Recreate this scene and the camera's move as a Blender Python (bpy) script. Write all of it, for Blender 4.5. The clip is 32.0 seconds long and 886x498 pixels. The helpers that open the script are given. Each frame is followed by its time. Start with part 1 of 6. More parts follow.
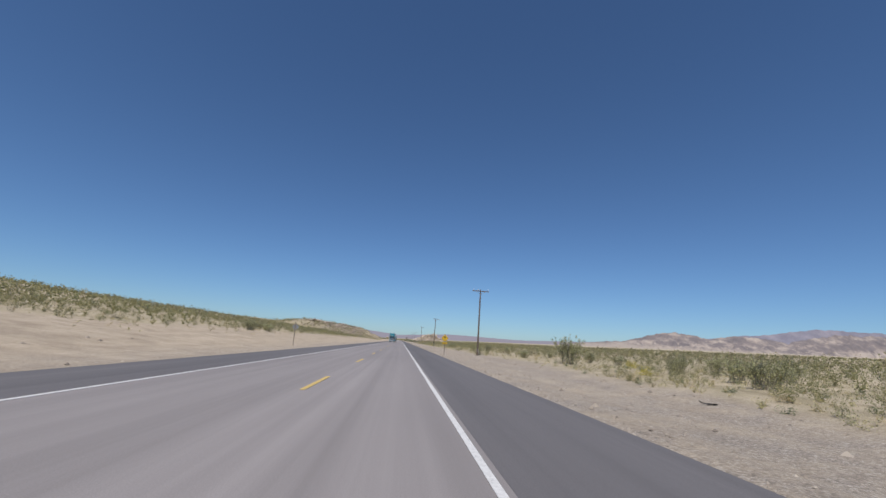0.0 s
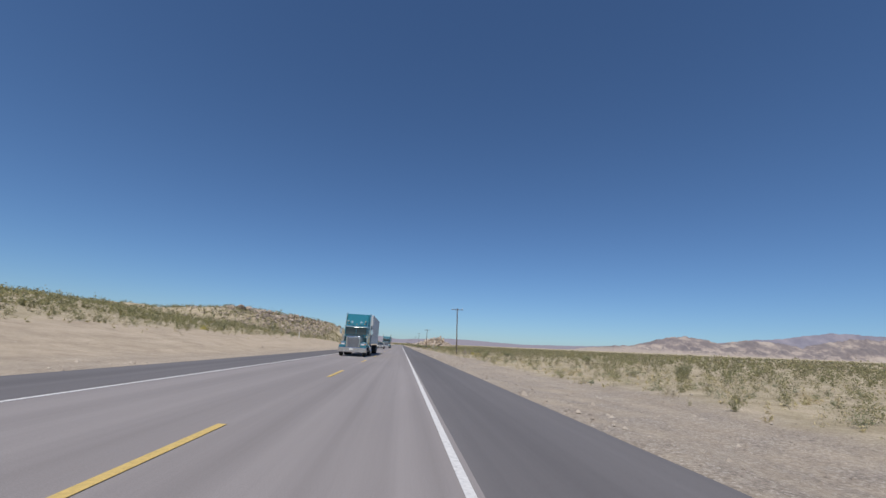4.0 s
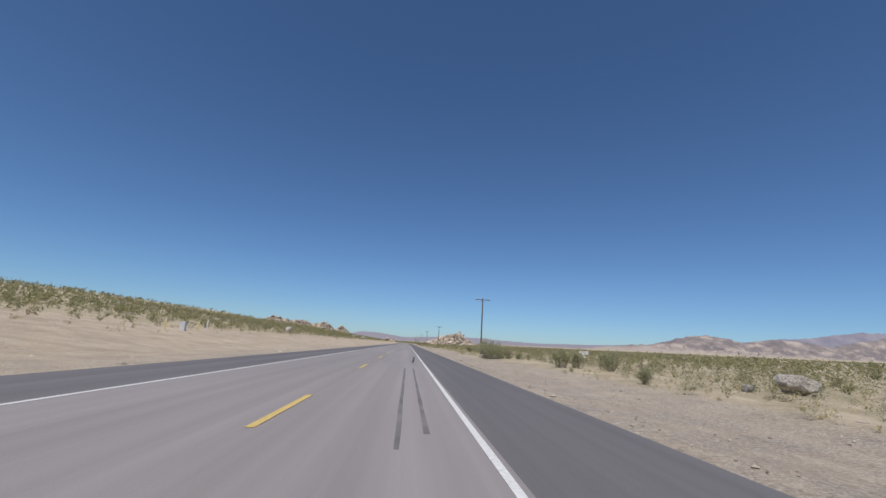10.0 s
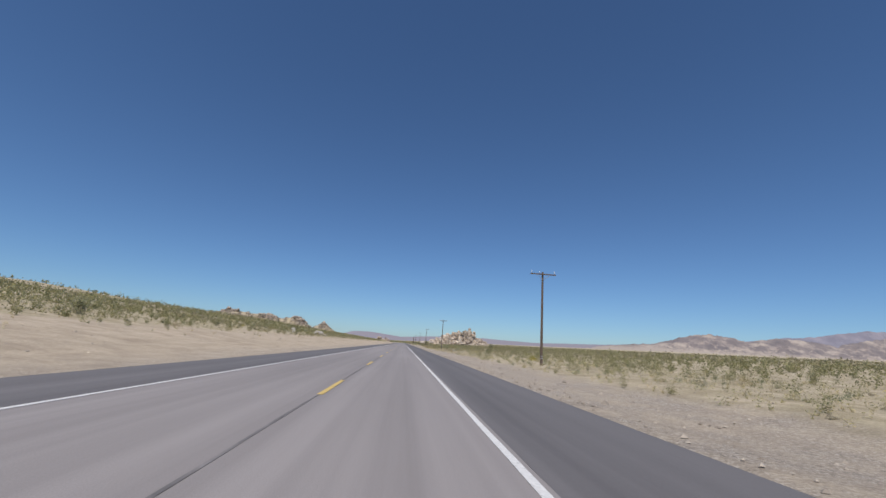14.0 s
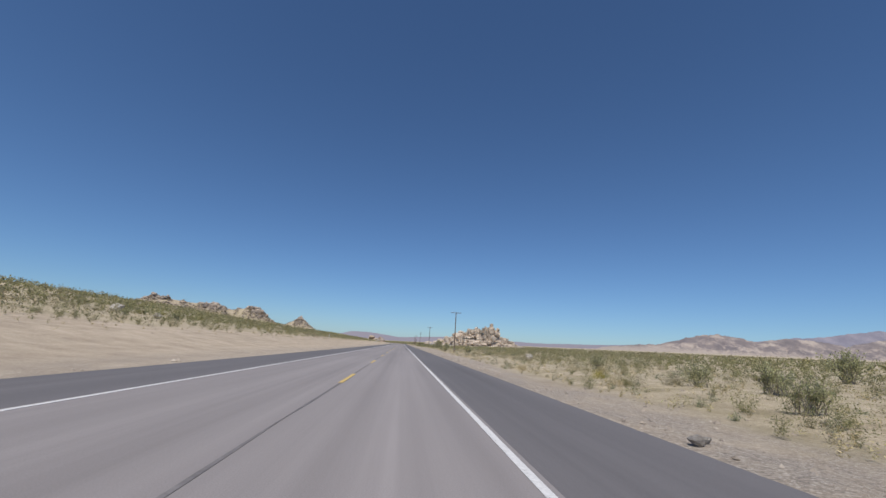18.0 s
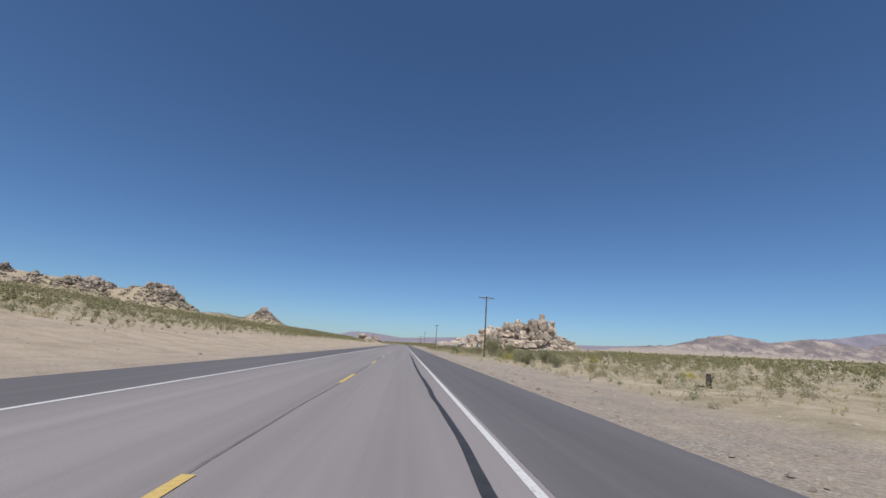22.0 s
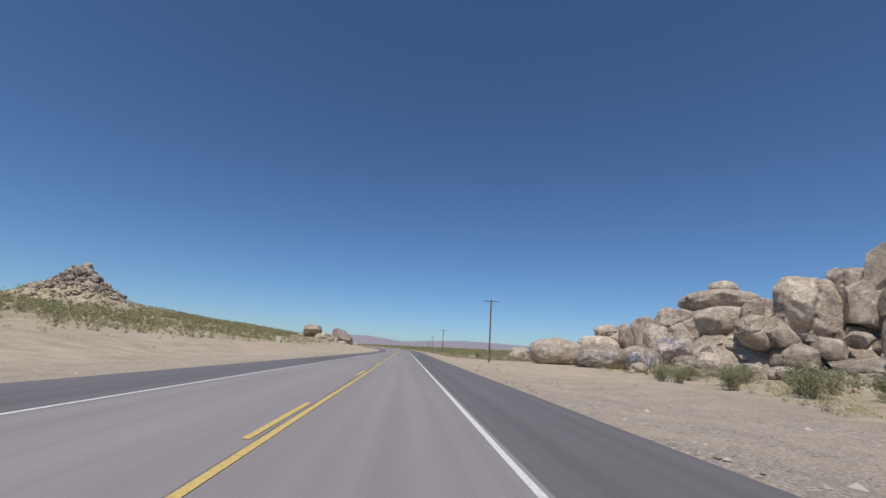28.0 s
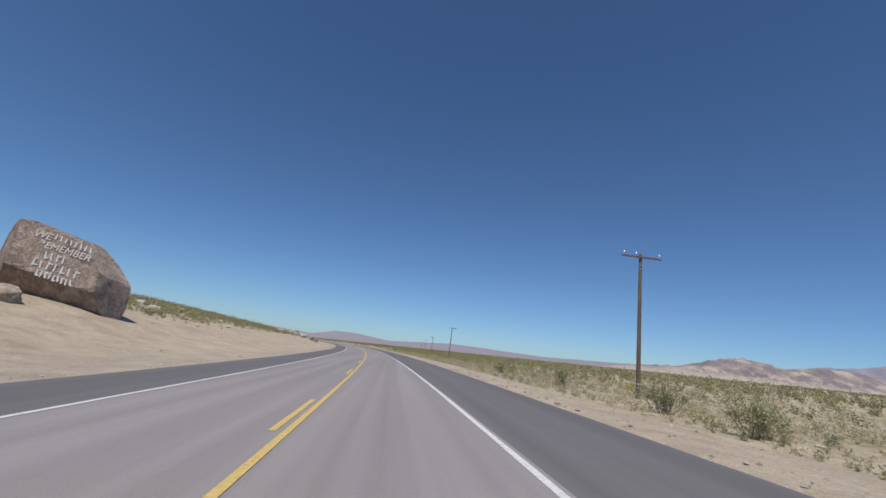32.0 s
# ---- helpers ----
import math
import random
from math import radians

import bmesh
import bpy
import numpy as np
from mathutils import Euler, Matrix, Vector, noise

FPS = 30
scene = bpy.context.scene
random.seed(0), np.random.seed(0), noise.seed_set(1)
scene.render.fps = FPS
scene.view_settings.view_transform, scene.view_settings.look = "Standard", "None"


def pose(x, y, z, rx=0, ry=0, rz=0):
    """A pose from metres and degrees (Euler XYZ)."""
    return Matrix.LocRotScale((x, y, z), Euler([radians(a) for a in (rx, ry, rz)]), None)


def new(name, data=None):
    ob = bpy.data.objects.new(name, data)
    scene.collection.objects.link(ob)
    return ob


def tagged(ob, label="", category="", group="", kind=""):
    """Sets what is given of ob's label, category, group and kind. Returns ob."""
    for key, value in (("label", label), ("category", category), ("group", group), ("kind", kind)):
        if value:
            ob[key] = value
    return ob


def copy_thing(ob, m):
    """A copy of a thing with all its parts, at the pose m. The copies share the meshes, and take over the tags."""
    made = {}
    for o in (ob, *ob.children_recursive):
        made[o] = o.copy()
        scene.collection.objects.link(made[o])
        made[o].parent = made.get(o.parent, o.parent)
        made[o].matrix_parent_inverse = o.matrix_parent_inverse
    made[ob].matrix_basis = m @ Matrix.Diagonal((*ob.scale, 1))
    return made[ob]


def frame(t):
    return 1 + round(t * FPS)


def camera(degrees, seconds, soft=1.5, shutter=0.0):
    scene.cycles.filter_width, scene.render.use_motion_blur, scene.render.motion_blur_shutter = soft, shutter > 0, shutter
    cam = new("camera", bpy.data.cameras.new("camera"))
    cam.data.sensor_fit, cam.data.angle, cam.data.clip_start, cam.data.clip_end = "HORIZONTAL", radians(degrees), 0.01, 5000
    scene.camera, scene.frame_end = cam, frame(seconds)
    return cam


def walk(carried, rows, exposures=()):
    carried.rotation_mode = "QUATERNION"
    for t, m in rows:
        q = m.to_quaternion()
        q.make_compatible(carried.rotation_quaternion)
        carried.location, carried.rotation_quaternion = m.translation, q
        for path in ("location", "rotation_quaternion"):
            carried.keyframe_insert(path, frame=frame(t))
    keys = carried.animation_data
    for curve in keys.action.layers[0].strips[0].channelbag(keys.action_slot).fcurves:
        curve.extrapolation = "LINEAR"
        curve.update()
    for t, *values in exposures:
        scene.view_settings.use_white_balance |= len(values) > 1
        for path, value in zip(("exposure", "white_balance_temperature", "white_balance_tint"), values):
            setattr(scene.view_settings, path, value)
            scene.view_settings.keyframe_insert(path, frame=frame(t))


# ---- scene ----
# seconds, x, y, z, then the turn in degrees; the road runs along +y, its yellow line at x = 0
cam = camera(91.8, 32.0)
ROWS = [
    (0, 2.21, -28.72, 1.28, 102.28, -3.41, -5.49),
    (1, 2.19, 10.85, 1.28, 102.61, -3.54, -4.80),
    (2, 2.24, 49.61, 1.28, 102.27, -3.51, -5.05),
    (3, 2.39, 87.53, 1.28, 103.03, -3.30, -5.68),
    (6, 2.52, 196.36, 1.28, 102.29, -3.58, -4.70),
    (7, 2.48, 230.99, 1.28, 102.94, -3.46, -5.03),
    (8, 2.41, 264.79, 1.28, 102.09, -3.61, -4.64),
    (9, 2.27, 297.76, 1.28, 102.82, -3.54, -4.72),
    (10, 2.08, 330.33, 1.28, 102.58, -3.59, -4.60),
    (11, 1.85, 362.89, 1.28, 102.66, -3.47, -5.08),
    (12, 1.74, 395.45, 1.28, 103.76, -3.41, -5.00),
    (13, 1.74, 428.01, 1.28, 102.75, -3.52, -4.82),
    (14, 1.81, 460.57, 1.28, 102.57, -3.47, -5.13),
    (17, 1.86, 558.26, 1.28, 102.95, -3.50, -4.88),
    (18, 1.75, 590.82, 1.28, 102.65, -3.42, -5.30),
    (19, 1.82, 623.38, 1.28, 102.83, -3.39, -5.38),
    (20, 1.83, 655.94, 1.28, 103.16, -3.34, -5.49),
    (21, 1.85, 688.51, 1.28, 102.85, -3.46, -5.07),
    (22, 1.85, 721.07, 1.28, 102.74, -3.48, -5.03),
    (23, 1.87, 753.63, 1.28, 102.48, -3.51, -4.97),
    (24, 1.89, 786.19, 1.28, 103.68, -3.31, -5.44),
    (27, 1.81, 883.88, 1.28, 103.16, -3.45, -4.99),
    (28, 1.82, 916.44, 1.28, 103.23, -3.47, -4.92),
    (29, 1.87, 949.00, 1.28, 103.20, -4.10, -5.31),
    (30, 1.79, 981.56, 1.28, 102.94, -4.94, -5.74),
    (31, 1.51, 1014.12, 1.28, 103.27, -6.25, -6.20),
    (32, 1.28, 1046.69, 1.28, 103.69, -6.69, -6.78),
]
walk(cam, [(r[0], pose(*r[1:])) for r in ROWS], exposures=((0, 0.22), (32, 0.22)))

# ---------------------------------------------------------------- light
SUN_DIR = Vector((-0.14, -0.46, 0.876)).normalized()
world = bpy.data.worlds.new("desert_sky")
scene.world = world
world.use_nodes = True
wn = world.node_tree
sky = wn.nodes.new("ShaderNodeTexSky")
sky.sky_type = "NISHITA"
sky.sun_disc = False
sky.sun_elevation = math.asin(SUN_DIR.z)
sky.sun_rotation = math.atan2(SUN_DIR.x, SUN_DIR.y)
sky.altitude = 1800
sky.air_density = 1.0
sky.dust_density = 1.5
sky.ozone_density = 5.0
background = wn.nodes["Background"]
tint = wn.nodes.new("ShaderNodeMix")
tint.data_type, tint.blend_type = "RGBA", "MULTIPLY"
tint.inputs[0].default_value = 1.0
tint.inputs[7].default_value = (0.80, 0.97, 1.105, 1)
wn.links.new(sky.outputs[0], tint.inputs[6])
wn.links.new(tint.outputs[2], background.inputs[0])
background.inputs[1].default_value = 0.076
sun = new("sun", bpy.data.lights.new("sun", "SUN"))
sun.data.energy = 3.25
sun.data.angle = radians(0.53)
sun.data.color = (1.0, 0.935, 0.86)
sun.rotation_mode = "QUATERNION"
sun.rotation_quaternion = SUN_DIR.to_track_quat("Z", "Y")

# ---------------------------------------------------------------- materials
def node_mat(name, rough=0.9, metal=0.0):
    m = bpy.data.materials.new(name)
    m.use_nodes = True
    b = m.node_tree.nodes["Principled BSDF"]
    b.inputs["Roughness"].default_value = rough
    b.inputs["Metallic"].default_value = metal
    return m, m.node_tree, b


def noise_node(nt, vec, scale, detail=6.0, rough=0.6):
    n = nt.nodes.new("ShaderNodeTexNoise")
    n.inputs["Scale"].default_value = scale
    n.inputs["Detail"].default_value = detail
    n.inputs["Roughness"].default_value = rough
    if vec is not None:
        nt.links.new(vec, n.inputs["Vector"])
    return n.outputs["Fac"]


def ramp_node(nt, fac, stops):
    r = nt.nodes.new("ShaderNodeValToRGB")
    while len(r.color_ramp.elements) < len(stops):
        r.color_ramp.elements.new(0.5)
    for e, (p, c) in zip(r.color_ramp.elements, stops):
        e.position = p
        e.color = (*c, 1)
    nt.links.new(fac, r.inputs[0])
    return r.outputs[0]


def mix_node(nt, fac, a, b, mode="MIX"):
    n = nt.nodes.new("ShaderNodeMix")
    n.data_type = "RGBA"
    n.blend_type = mode
    for sock, val in ((n.inputs[0], fac), (n.inputs[6], a), (n.inputs[7], b)):
        if isinstance(val, (int, float)):
            sock.default_value = val
        elif isinstance(val, tuple):
            sock.default_value = (*val, 1)
        else:
            nt.links.new(val, sock)
    return n.outputs[2]


def math_node(nt, op, a, b=0.0):
    n = nt.nodes.new("ShaderNodeMath")
    n.operation = op
    n.use_clamp = False
    for sock, val in ((n.inputs[0], a), (n.inputs[1], b)):
        if isinstance(val, (int, float)):
            sock.default_value = val
        else:
            nt.links.new(val, sock)
    return n.outputs[0]


def coords(nt, scale=(1, 1, 1), kind="Object"):
    t = nt.nodes.new("ShaderNodeTexCoord")
    mp = nt.nodes.new("ShaderNodeMapping")
    mp.inputs["Scale"].default_value = scale
    nt.links.new(t.outputs[kind], mp.inputs[0])
    return mp.outputs[0]


def bump(nt, b, height, strength, dist):
    n = nt.nodes.new("ShaderNodeBump")
    n.inputs["Strength"].default_value = strength
    n.inputs["Distance"].default_value = dist
    nt.links.new(height, n.inputs["Height"])
    nt.links.new(n.outputs[0], b.inputs["Normal"])


def surface(name, dark, light, scale=2.0, fine=30.0, rough=0.9, metal=0.0, depth=0.02, vary=0.0, stretch=(1, 1, 1), strength=0.5):
    """Two-scale mottled surface with fine relief; vary: brightness from thing to thing."""
    m, nt, b = node_mat(name, rough, metal)
    v = coords(nt, stretch)
    col = ramp_node(nt, noise_node(nt, v, scale), [(0.3, dark), (0.7, light)])
    f = noise_node(nt, v, fine, 4.0)
    col = mix_node(nt, 0.55, col, ramp_node(nt, f, [(0.3, (0.55, 0.55, 0.55)), (0.7, (1.0, 1.0, 1.0))]), "MULTIPLY")
    if vary:
        info = nt.nodes.new("ShaderNodeObjectInfo")
        k = math_node(nt, "ADD", math_node(nt, "MULTIPLY", info.outputs["Random"], vary), 1 - vary / 2)
        g = nt.nodes.new("ShaderNodeCombineColor")
        for i in range(3):
            nt.links.new(k, g.inputs[i])
        col = mix_node(nt, 1.0, col, g.outputs[0], "MULTIPLY")
    nt.links.new(col, b.inputs["Base Color"])
    bump(nt, b, f, strength, depth)
    return m


def plain(name, col, rough=0.5, metal=0.0, coat=0.0):
    m, nt, b = node_mat(name, rough, metal)
    v = coords(nt)
    c = ramp_node(nt, noise_node(nt, v, 5.0), [(0.25, tuple(0.86 * k for k in col)), (0.75, col)])
    nt.links.new(c, b.inputs["Base Color"])
    b.inputs["Coat Weight"].default_value = coat
    return m


def ground_material():
    m, nt, b = node_mat("desert_soil", 0.95)
    v = coords(nt)
    at = nt.nodes.new("ShaderNodeAttribute")
    at.attribute_name = "scrub"
    cover = at.outputs["Fac"]
    at2 = nt.nodes.new("ShaderNodeAttribute")
    at2.attribute_name = "stony"
    big = noise_node(nt, v, 0.05, 5.0)
    mid = noise_node(nt, v, 0.6, 6.0)
    fine = noise_node(nt, v, 9.0, 6.0, 0.7)
    dirt = ramp_node(nt, mid, [(0.3, (0.46, 0.37, 0.27)), (0.50, (0.58, 0.475, 0.35)), (0.72, (0.68, 0.57, 0.43))])
    soil = ramp_node(nt, mid, [(0.3, (0.46, 0.38, 0.255)), (0.5, (0.59, 0.495, 0.345)), (0.72, (0.72, 0.61, 0.45))])
    green = ramp_node(nt, mid, [(0.35, (0.37, 0.315, 0.19)), (0.65, (0.50, 0.425, 0.27))])
    patch = math_node(nt, "MULTIPLY", cover, ramp_node(nt, noise_node(nt, v, 0.35, 7.0, 0.7), [(0.43, (0, 0, 0)), (0.63, (1, 1, 1))]))
    col = mix_node(nt, cover, dirt, soil)
    col = mix_node(nt, patch, col, green)
    rocky = noise_node(nt, v, 2.2, 9.0, 0.75)
    at3 = nt.nodes.new("ShaderNodeAttribute")
    at3.attribute_name = "gravel"
    cell = nt.nodes.new("ShaderNodeTexVoronoi")
    cell.inputs["Scale"].default_value = 24.0
    nt.links.new(v, cell.inputs["Vector"])
    tone = nt.nodes.new("ShaderNodeSeparateColor")
    nt.links.new(cell.outputs["Color"], tone.inputs[0])
    pebble = ramp_node(nt, tone.outputs[0], [(0.0, (0.27, 0.23, 0.19)), (0.45, (0.42, 0.36, 0.295)), (0.8, (0.52, 0.45, 0.375)), (1.0, (0.66, 0.595, 0.515))])
    shoal = ramp_node(nt, noise_node(nt, v, 0.5, 6.0, 0.7), [(0.36, (0.35, 0.35, 0.35)), (0.62, (1, 1, 1))])
    col = mix_node(nt, math_node(nt, "MULTIPLY", at3.outputs["Fac"], shoal), col, pebble)
    stone = ramp_node(nt, rocky, [(0.36, (0.32, 0.255, 0.17)), (0.48, (0.53, 0.435, 0.30)), (0.66, (0.70, 0.60, 0.45))])
    col = mix_node(nt, at2.outputs["Fac"], col, stone)
    col = mix_node(nt, 0.35, col, ramp_node(nt, big, [(0.3, (0.72, 0.72, 0.72)), (0.7, (1, 1, 1))]), "MULTIPLY")
    col = mix_node(nt, 0.6, col, ramp_node(nt, fine, [(0.32, (0.5, 0.49, 0.48)), (0.60, (1, 1, 1))]), "MULTIPLY")
    grit = noise_node(nt, v, 34.0, 4.0, 0.7)
    col = mix_node(nt, 0.5, col, ramp_node(nt, grit, [(0.36, (0.5, 0.49, 0.48)), (0.55, (1, 1, 1)), (0.70, (1.25, 1.25, 1.25))]), "MULTIPLY")
    rut = noise_node(nt, coords(nt, (1.1, 0.03, 1)), 1.0, 4.0)
    col = mix_node(nt, 0.28, col, ramp_node(nt, rut, [(0.38, (0.70, 0.69, 0.68)), (0.58, (1, 1, 1))]), "MULTIPLY")
    nt.links.new(col, b.inputs["Base Color"])
    bump(nt, b, fine, 0.9, 0.07)
    return m


def asphalt(name, dark, light):
    m, nt, b = node_mat(name, 0.85)
    v = coords(nt)
    streak = noise_node(nt, coords(nt, (1.6, 0.012, 1)), 1.0, 5.0)
    patchy = noise_node(nt, coords(nt, (0.25, 0.04, 1)), 1.0, 4.0)
    fine = noise_node(nt, v, 60.0, 3.0, 0.7)
    col = ramp_node(nt, streak, [(0.3, dark), (0.7, light)])
    col = mix_node(nt, 0.5, col, ramp_node(nt, patchy, [(0.3, (0.7, 0.7, 0.7)), (0.7, (1, 1, 1))]), "MULTIPLY")
    col = mix_node(nt, 0.6, col, ramp_node(nt, fine, [(0.3, (0.6, 0.6, 0.6)), (0.7, (1, 1, 1))]), "MULTIPLY")
    nt.links.new(col, b.inputs["Base Color"])
    bump(nt, b, fine, 0.35, 0.01)
    return m


def road_paint(name, col):
    """Worn road paint: chips show the asphalt below."""
    m, nt, b = node_mat(name, 0.7)
    v = coords(nt)
    worn = noise_node(nt, v, 14.0, 8.0, 0.75)
    c = ramp_node(nt, worn, [(0.30, (0.13, 0.125, 0.12)), (0.40, tuple(0.8 * k for k in col)), (0.6, col)])
    nt.links.new(c, b.inputs["Base Color"])
    return m


def rock_material(name, dark, mid, light):
    m, nt, b = node_mat(name, 0.92)
    info = nt.nodes.new("ShaderNodeObjectInfo")
    tc = nt.nodes.new("ShaderNodeNewGeometry")
    v = tc.outputs["Position"]
    a = noise_node(nt, v, 0.45, 8.0, 0.65)
    f = noise_node(nt, v, 3.5, 8.0, 0.7)
    col = ramp_node(nt, a, [(0.32, dark), (0.5, mid), (0.68, light)])
    p2 = noise_node(nt, v, 1.1, 9.0, 0.7)
    col = mix_node(nt, ramp_node(nt, p2, [(0.50, (0, 0, 0)), (0.62, (0.75, 0.75, 0.75))]), col, tuple(min(1.0, k * 1.12) for k in light))
    col = mix_node(nt, 0.7, col, ramp_node(nt, f, [(0.3, (0.42, 0.40, 0.38)), (0.60, (1, 1, 1))]), "MULTIPLY")
    vo = nt.nodes.new("ShaderNodeTexVoronoi")
    vo.feature = "DISTANCE_TO_EDGE"
    vo.inputs["Scale"].default_value = 0.3
    wob = nt.nodes.new("ShaderNodeVectorMath")
    wob.operation = "ADD"
    nz = nt.nodes.new("ShaderNodeTexNoise")
    nz.inputs["Scale"].default_value = 1.1
    nt.links.new(v, nz.inputs["Vector"])
    nt.links.new(v, wob.inputs[0])
    nt.links.new(nz.outputs["Color"], wob.inputs[1])
    nt.links.new(wob.outputs[0], vo.inputs["Vector"])
    crack = ramp_node(nt, vo.outputs["Distance"], [(0.0, (0.5, 0.47, 0.45)), (0.018, (1, 1, 1))])
    col = mix_node(nt, 0.45, col, crack, "MULTIPLY")
    k = math_node(nt, "ADD", math_node(nt, "MULTIPLY", info.outputs["Random"], 0.6), 0.75)
    g = nt.nodes.new("ShaderNodeCombineColor")
    for i in range(3):
        nt.links.new(k, g.inputs[i])
    col = mix_node(nt, 1.0, col, g.outputs[0], "MULTIPLY")
    fine = noise_node(nt, v, 13.0, 6.0, 0.7)
    col = mix_node(nt, 0.5, col, ramp_node(nt, fine, [(0.34, (0.6, 0.58, 0.56)), (0.58, (1, 1, 1))]), "MULTIPLY")
    nt.links.new(col, b.inputs["Base Color"])
    bump(nt, b, math_node(nt, "ADD", f, math_node(nt, "MULTIPLY", fine, 0.35)), 1.0, 0.3)
    return m


def leaf_material(name, dark, light, thin=0.0):
    """Each leaf or stone its own shade; thin: how much light a leaf lets through."""
    m, nt, b = node_mat(name, 0.8)
    geo = nt.nodes.new("ShaderNodeNewGeometry")
    info = nt.nodes.new("ShaderNodeObjectInfo")
    col = ramp_node(nt, geo.outputs["Random Per Island"], [(0.1, dark), (0.9, light)])
    k = math_node(nt, "ADD", math_node(nt, "MULTIPLY", info.outputs["Random"], 0.35), 0.8)
    g = nt.nodes.new("ShaderNodeCombineColor")
    for i in range(3):
        nt.links.new(k, g.inputs[i])
    col = mix_node(nt, 1.0, col, g.outputs[0], "MULTIPLY")
    nt.links.new(col, b.inputs["Base Color"])
    if thin:
        tr = nt.nodes.new("ShaderNodeBsdfTranslucent")
        nt.links.new(col, tr.inputs["Color"])
        mx = nt.nodes.new("ShaderNodeMixShader")
        mx.inputs[0].default_value = thin
        nt.links.new(b.outputs[0], mx.inputs[1])
        nt.links.new(tr.outputs[0], mx.inputs[2])
        nt.links.new(mx.outputs[0], nt.nodes["Material Output"].inputs["Surface"])
    return m


M_SOIL = ground_material()
M_LANE = asphalt("lane_asphalt", (0.278, 0.252, 0.244), (0.365, 0.332, 0.322))
M_SHOULDER = asphalt("shoulder_asphalt", (0.140, 0.131, 0.133), (0.196, 0.184, 0.185))
M_TAR = surface("crack_tar", (0.030, 0.029, 0.029), (0.060, 0.057, 0.056), 3, 30, 0.6)
M_JOINT = surface("faded_tar", (0.13, 0.121, 0.119), (0.25, 0.23, 0.225), 0.8, 12, 0.8)
M_WHITE = road_paint("white_road_paint", (0.72, 0.71, 0.69))
M_YELLOW = road_paint("yellow_road_paint", (0.66, 0.475, 0.16))
M_ROCK = rock_material("varnished_granite", (0.275, 0.222, 0.178), (0.55, 0.457, 0.362), (0.735, 0.64, 0.52))
M_CUTROCK = rock_material("broken_granite", (0.36, 0.30, 0.22), (0.54, 0.46, 0.345), (0.68, 0.60, 0.46))
M_BROWNROCK = rock_material("brown_varnish_rock", (0.29, 0.215, 0.18), (0.44, 0.34, 0.285), (0.62, 0.51, 0.41))
M_HILLROCK = rock_material("dark_hill_granite", (0.20, 0.162, 0.134), (0.39, 0.322, 0.26), (0.57, 0.485, 0.392))
M_PALEROCK = rock_material("pale_granite", (0.40, 0.36, 0.31), (0.56, 0.51, 0.45), (0.70, 0.65, 0.58))
M_CREOSOTE = leaf_material("creosote_leaf", (0.235, 0.245, 0.115), (0.53, 0.52, 0.30), 0.5)
M_SAGE = leaf_material("bursage_leaf", (0.26, 0.24, 0.155), (0.50, 0.45, 0.31), 0.4)
M_STRAW = leaf_material("dry_grass", (0.38, 0.31, 0.165), (0.62, 0.52, 0.31), 0.4)
M_BLOOM = leaf_material("yellow_bloom", (0.30, 0.29, 0.06), (0.66, 0.54, 0.07), 0.4)
M_DEADSTUMP = surface("charred_wood", (0.035, 0.031, 0.028), (0.10, 0.088, 0.075), 4, 30)
M_STEM = surface("bush_stem", (0.20, 0.175, 0.145), (0.36, 0.32, 0.265), 8, 40)
M_POLE = surface("weathered_pole", (0.105, 0.075, 0.055), (0.20, 0.15, 0.115), 1.2, 24, 0.85, stretch=(6, 6, 0.5))
M_CERAMIC = plain("insulator_ceramic", (0.75, 0.76, 0.78), 0.25)
M_STEEL = plain("galvanised_steel", (0.50, 0.51, 0.52), 0.45, 0.9)


# ---------------------------------------------------------------- mesh helpers
def smooth(a, b, v):
    t = np.clip((v - a) / (b - a), 0, 1)
    return t * t * (3 - 2 * t)


def mesh_ob(name, verts, faces, material, parent=None, label="", soft=False):
    me = bpy.data.meshes.new(name)
    me.from_pydata([tuple(v) for v in verts], [], faces)
    me.materials.append(material)
    if soft:
        me.shade_smooth()
    ob = new(name, me)
    if parent is not None:
        ob.parent = parent
    if label:
        tagged(ob, label)
    return ob


def quad_ob(name, v, material, parent=None):
    """Separate four-cornered blades from an array of corners, quickly."""
    v = np.ascontiguousarray(v, dtype=np.float32)
    n = len(v)
    me = bpy.data.meshes.new(name)
    me.vertices.add(n)
    me.vertices.foreach_set("co", v.reshape(-1))
    me.loops.add(n)
    me.loops.foreach_set("vertex_index", np.arange(n, dtype=np.int32))
    me.polygons.add(n // 4)
    me.polygons.foreach_set("loop_start", np.arange(0, n, 4, dtype=np.int32))
    me.update(calc_edges=True)
    me.materials.append(material)
    ob = new(name, me)
    if parent is not None:
        ob.parent = parent
    return ob


def part(name, bm, material, parent=None, label="", soft=False):
    me = bpy.data.meshes.new(name)
    bm.to_mesh(me)
    bm.free()
    me.materials.append(material)
    if soft:
        me.shade_smooth()
    ob = new(name, me)
    if parent is not None:
        ob.parent = parent
    if label:
        tagged(ob, label)
    return ob


def thing(name, m, label, category, group="", kind=""):
    ob = new(name)
    ob.empty_display_size = 0.2
    ob.matrix_basis = m
    return tagged(ob, label, category, group, kind)


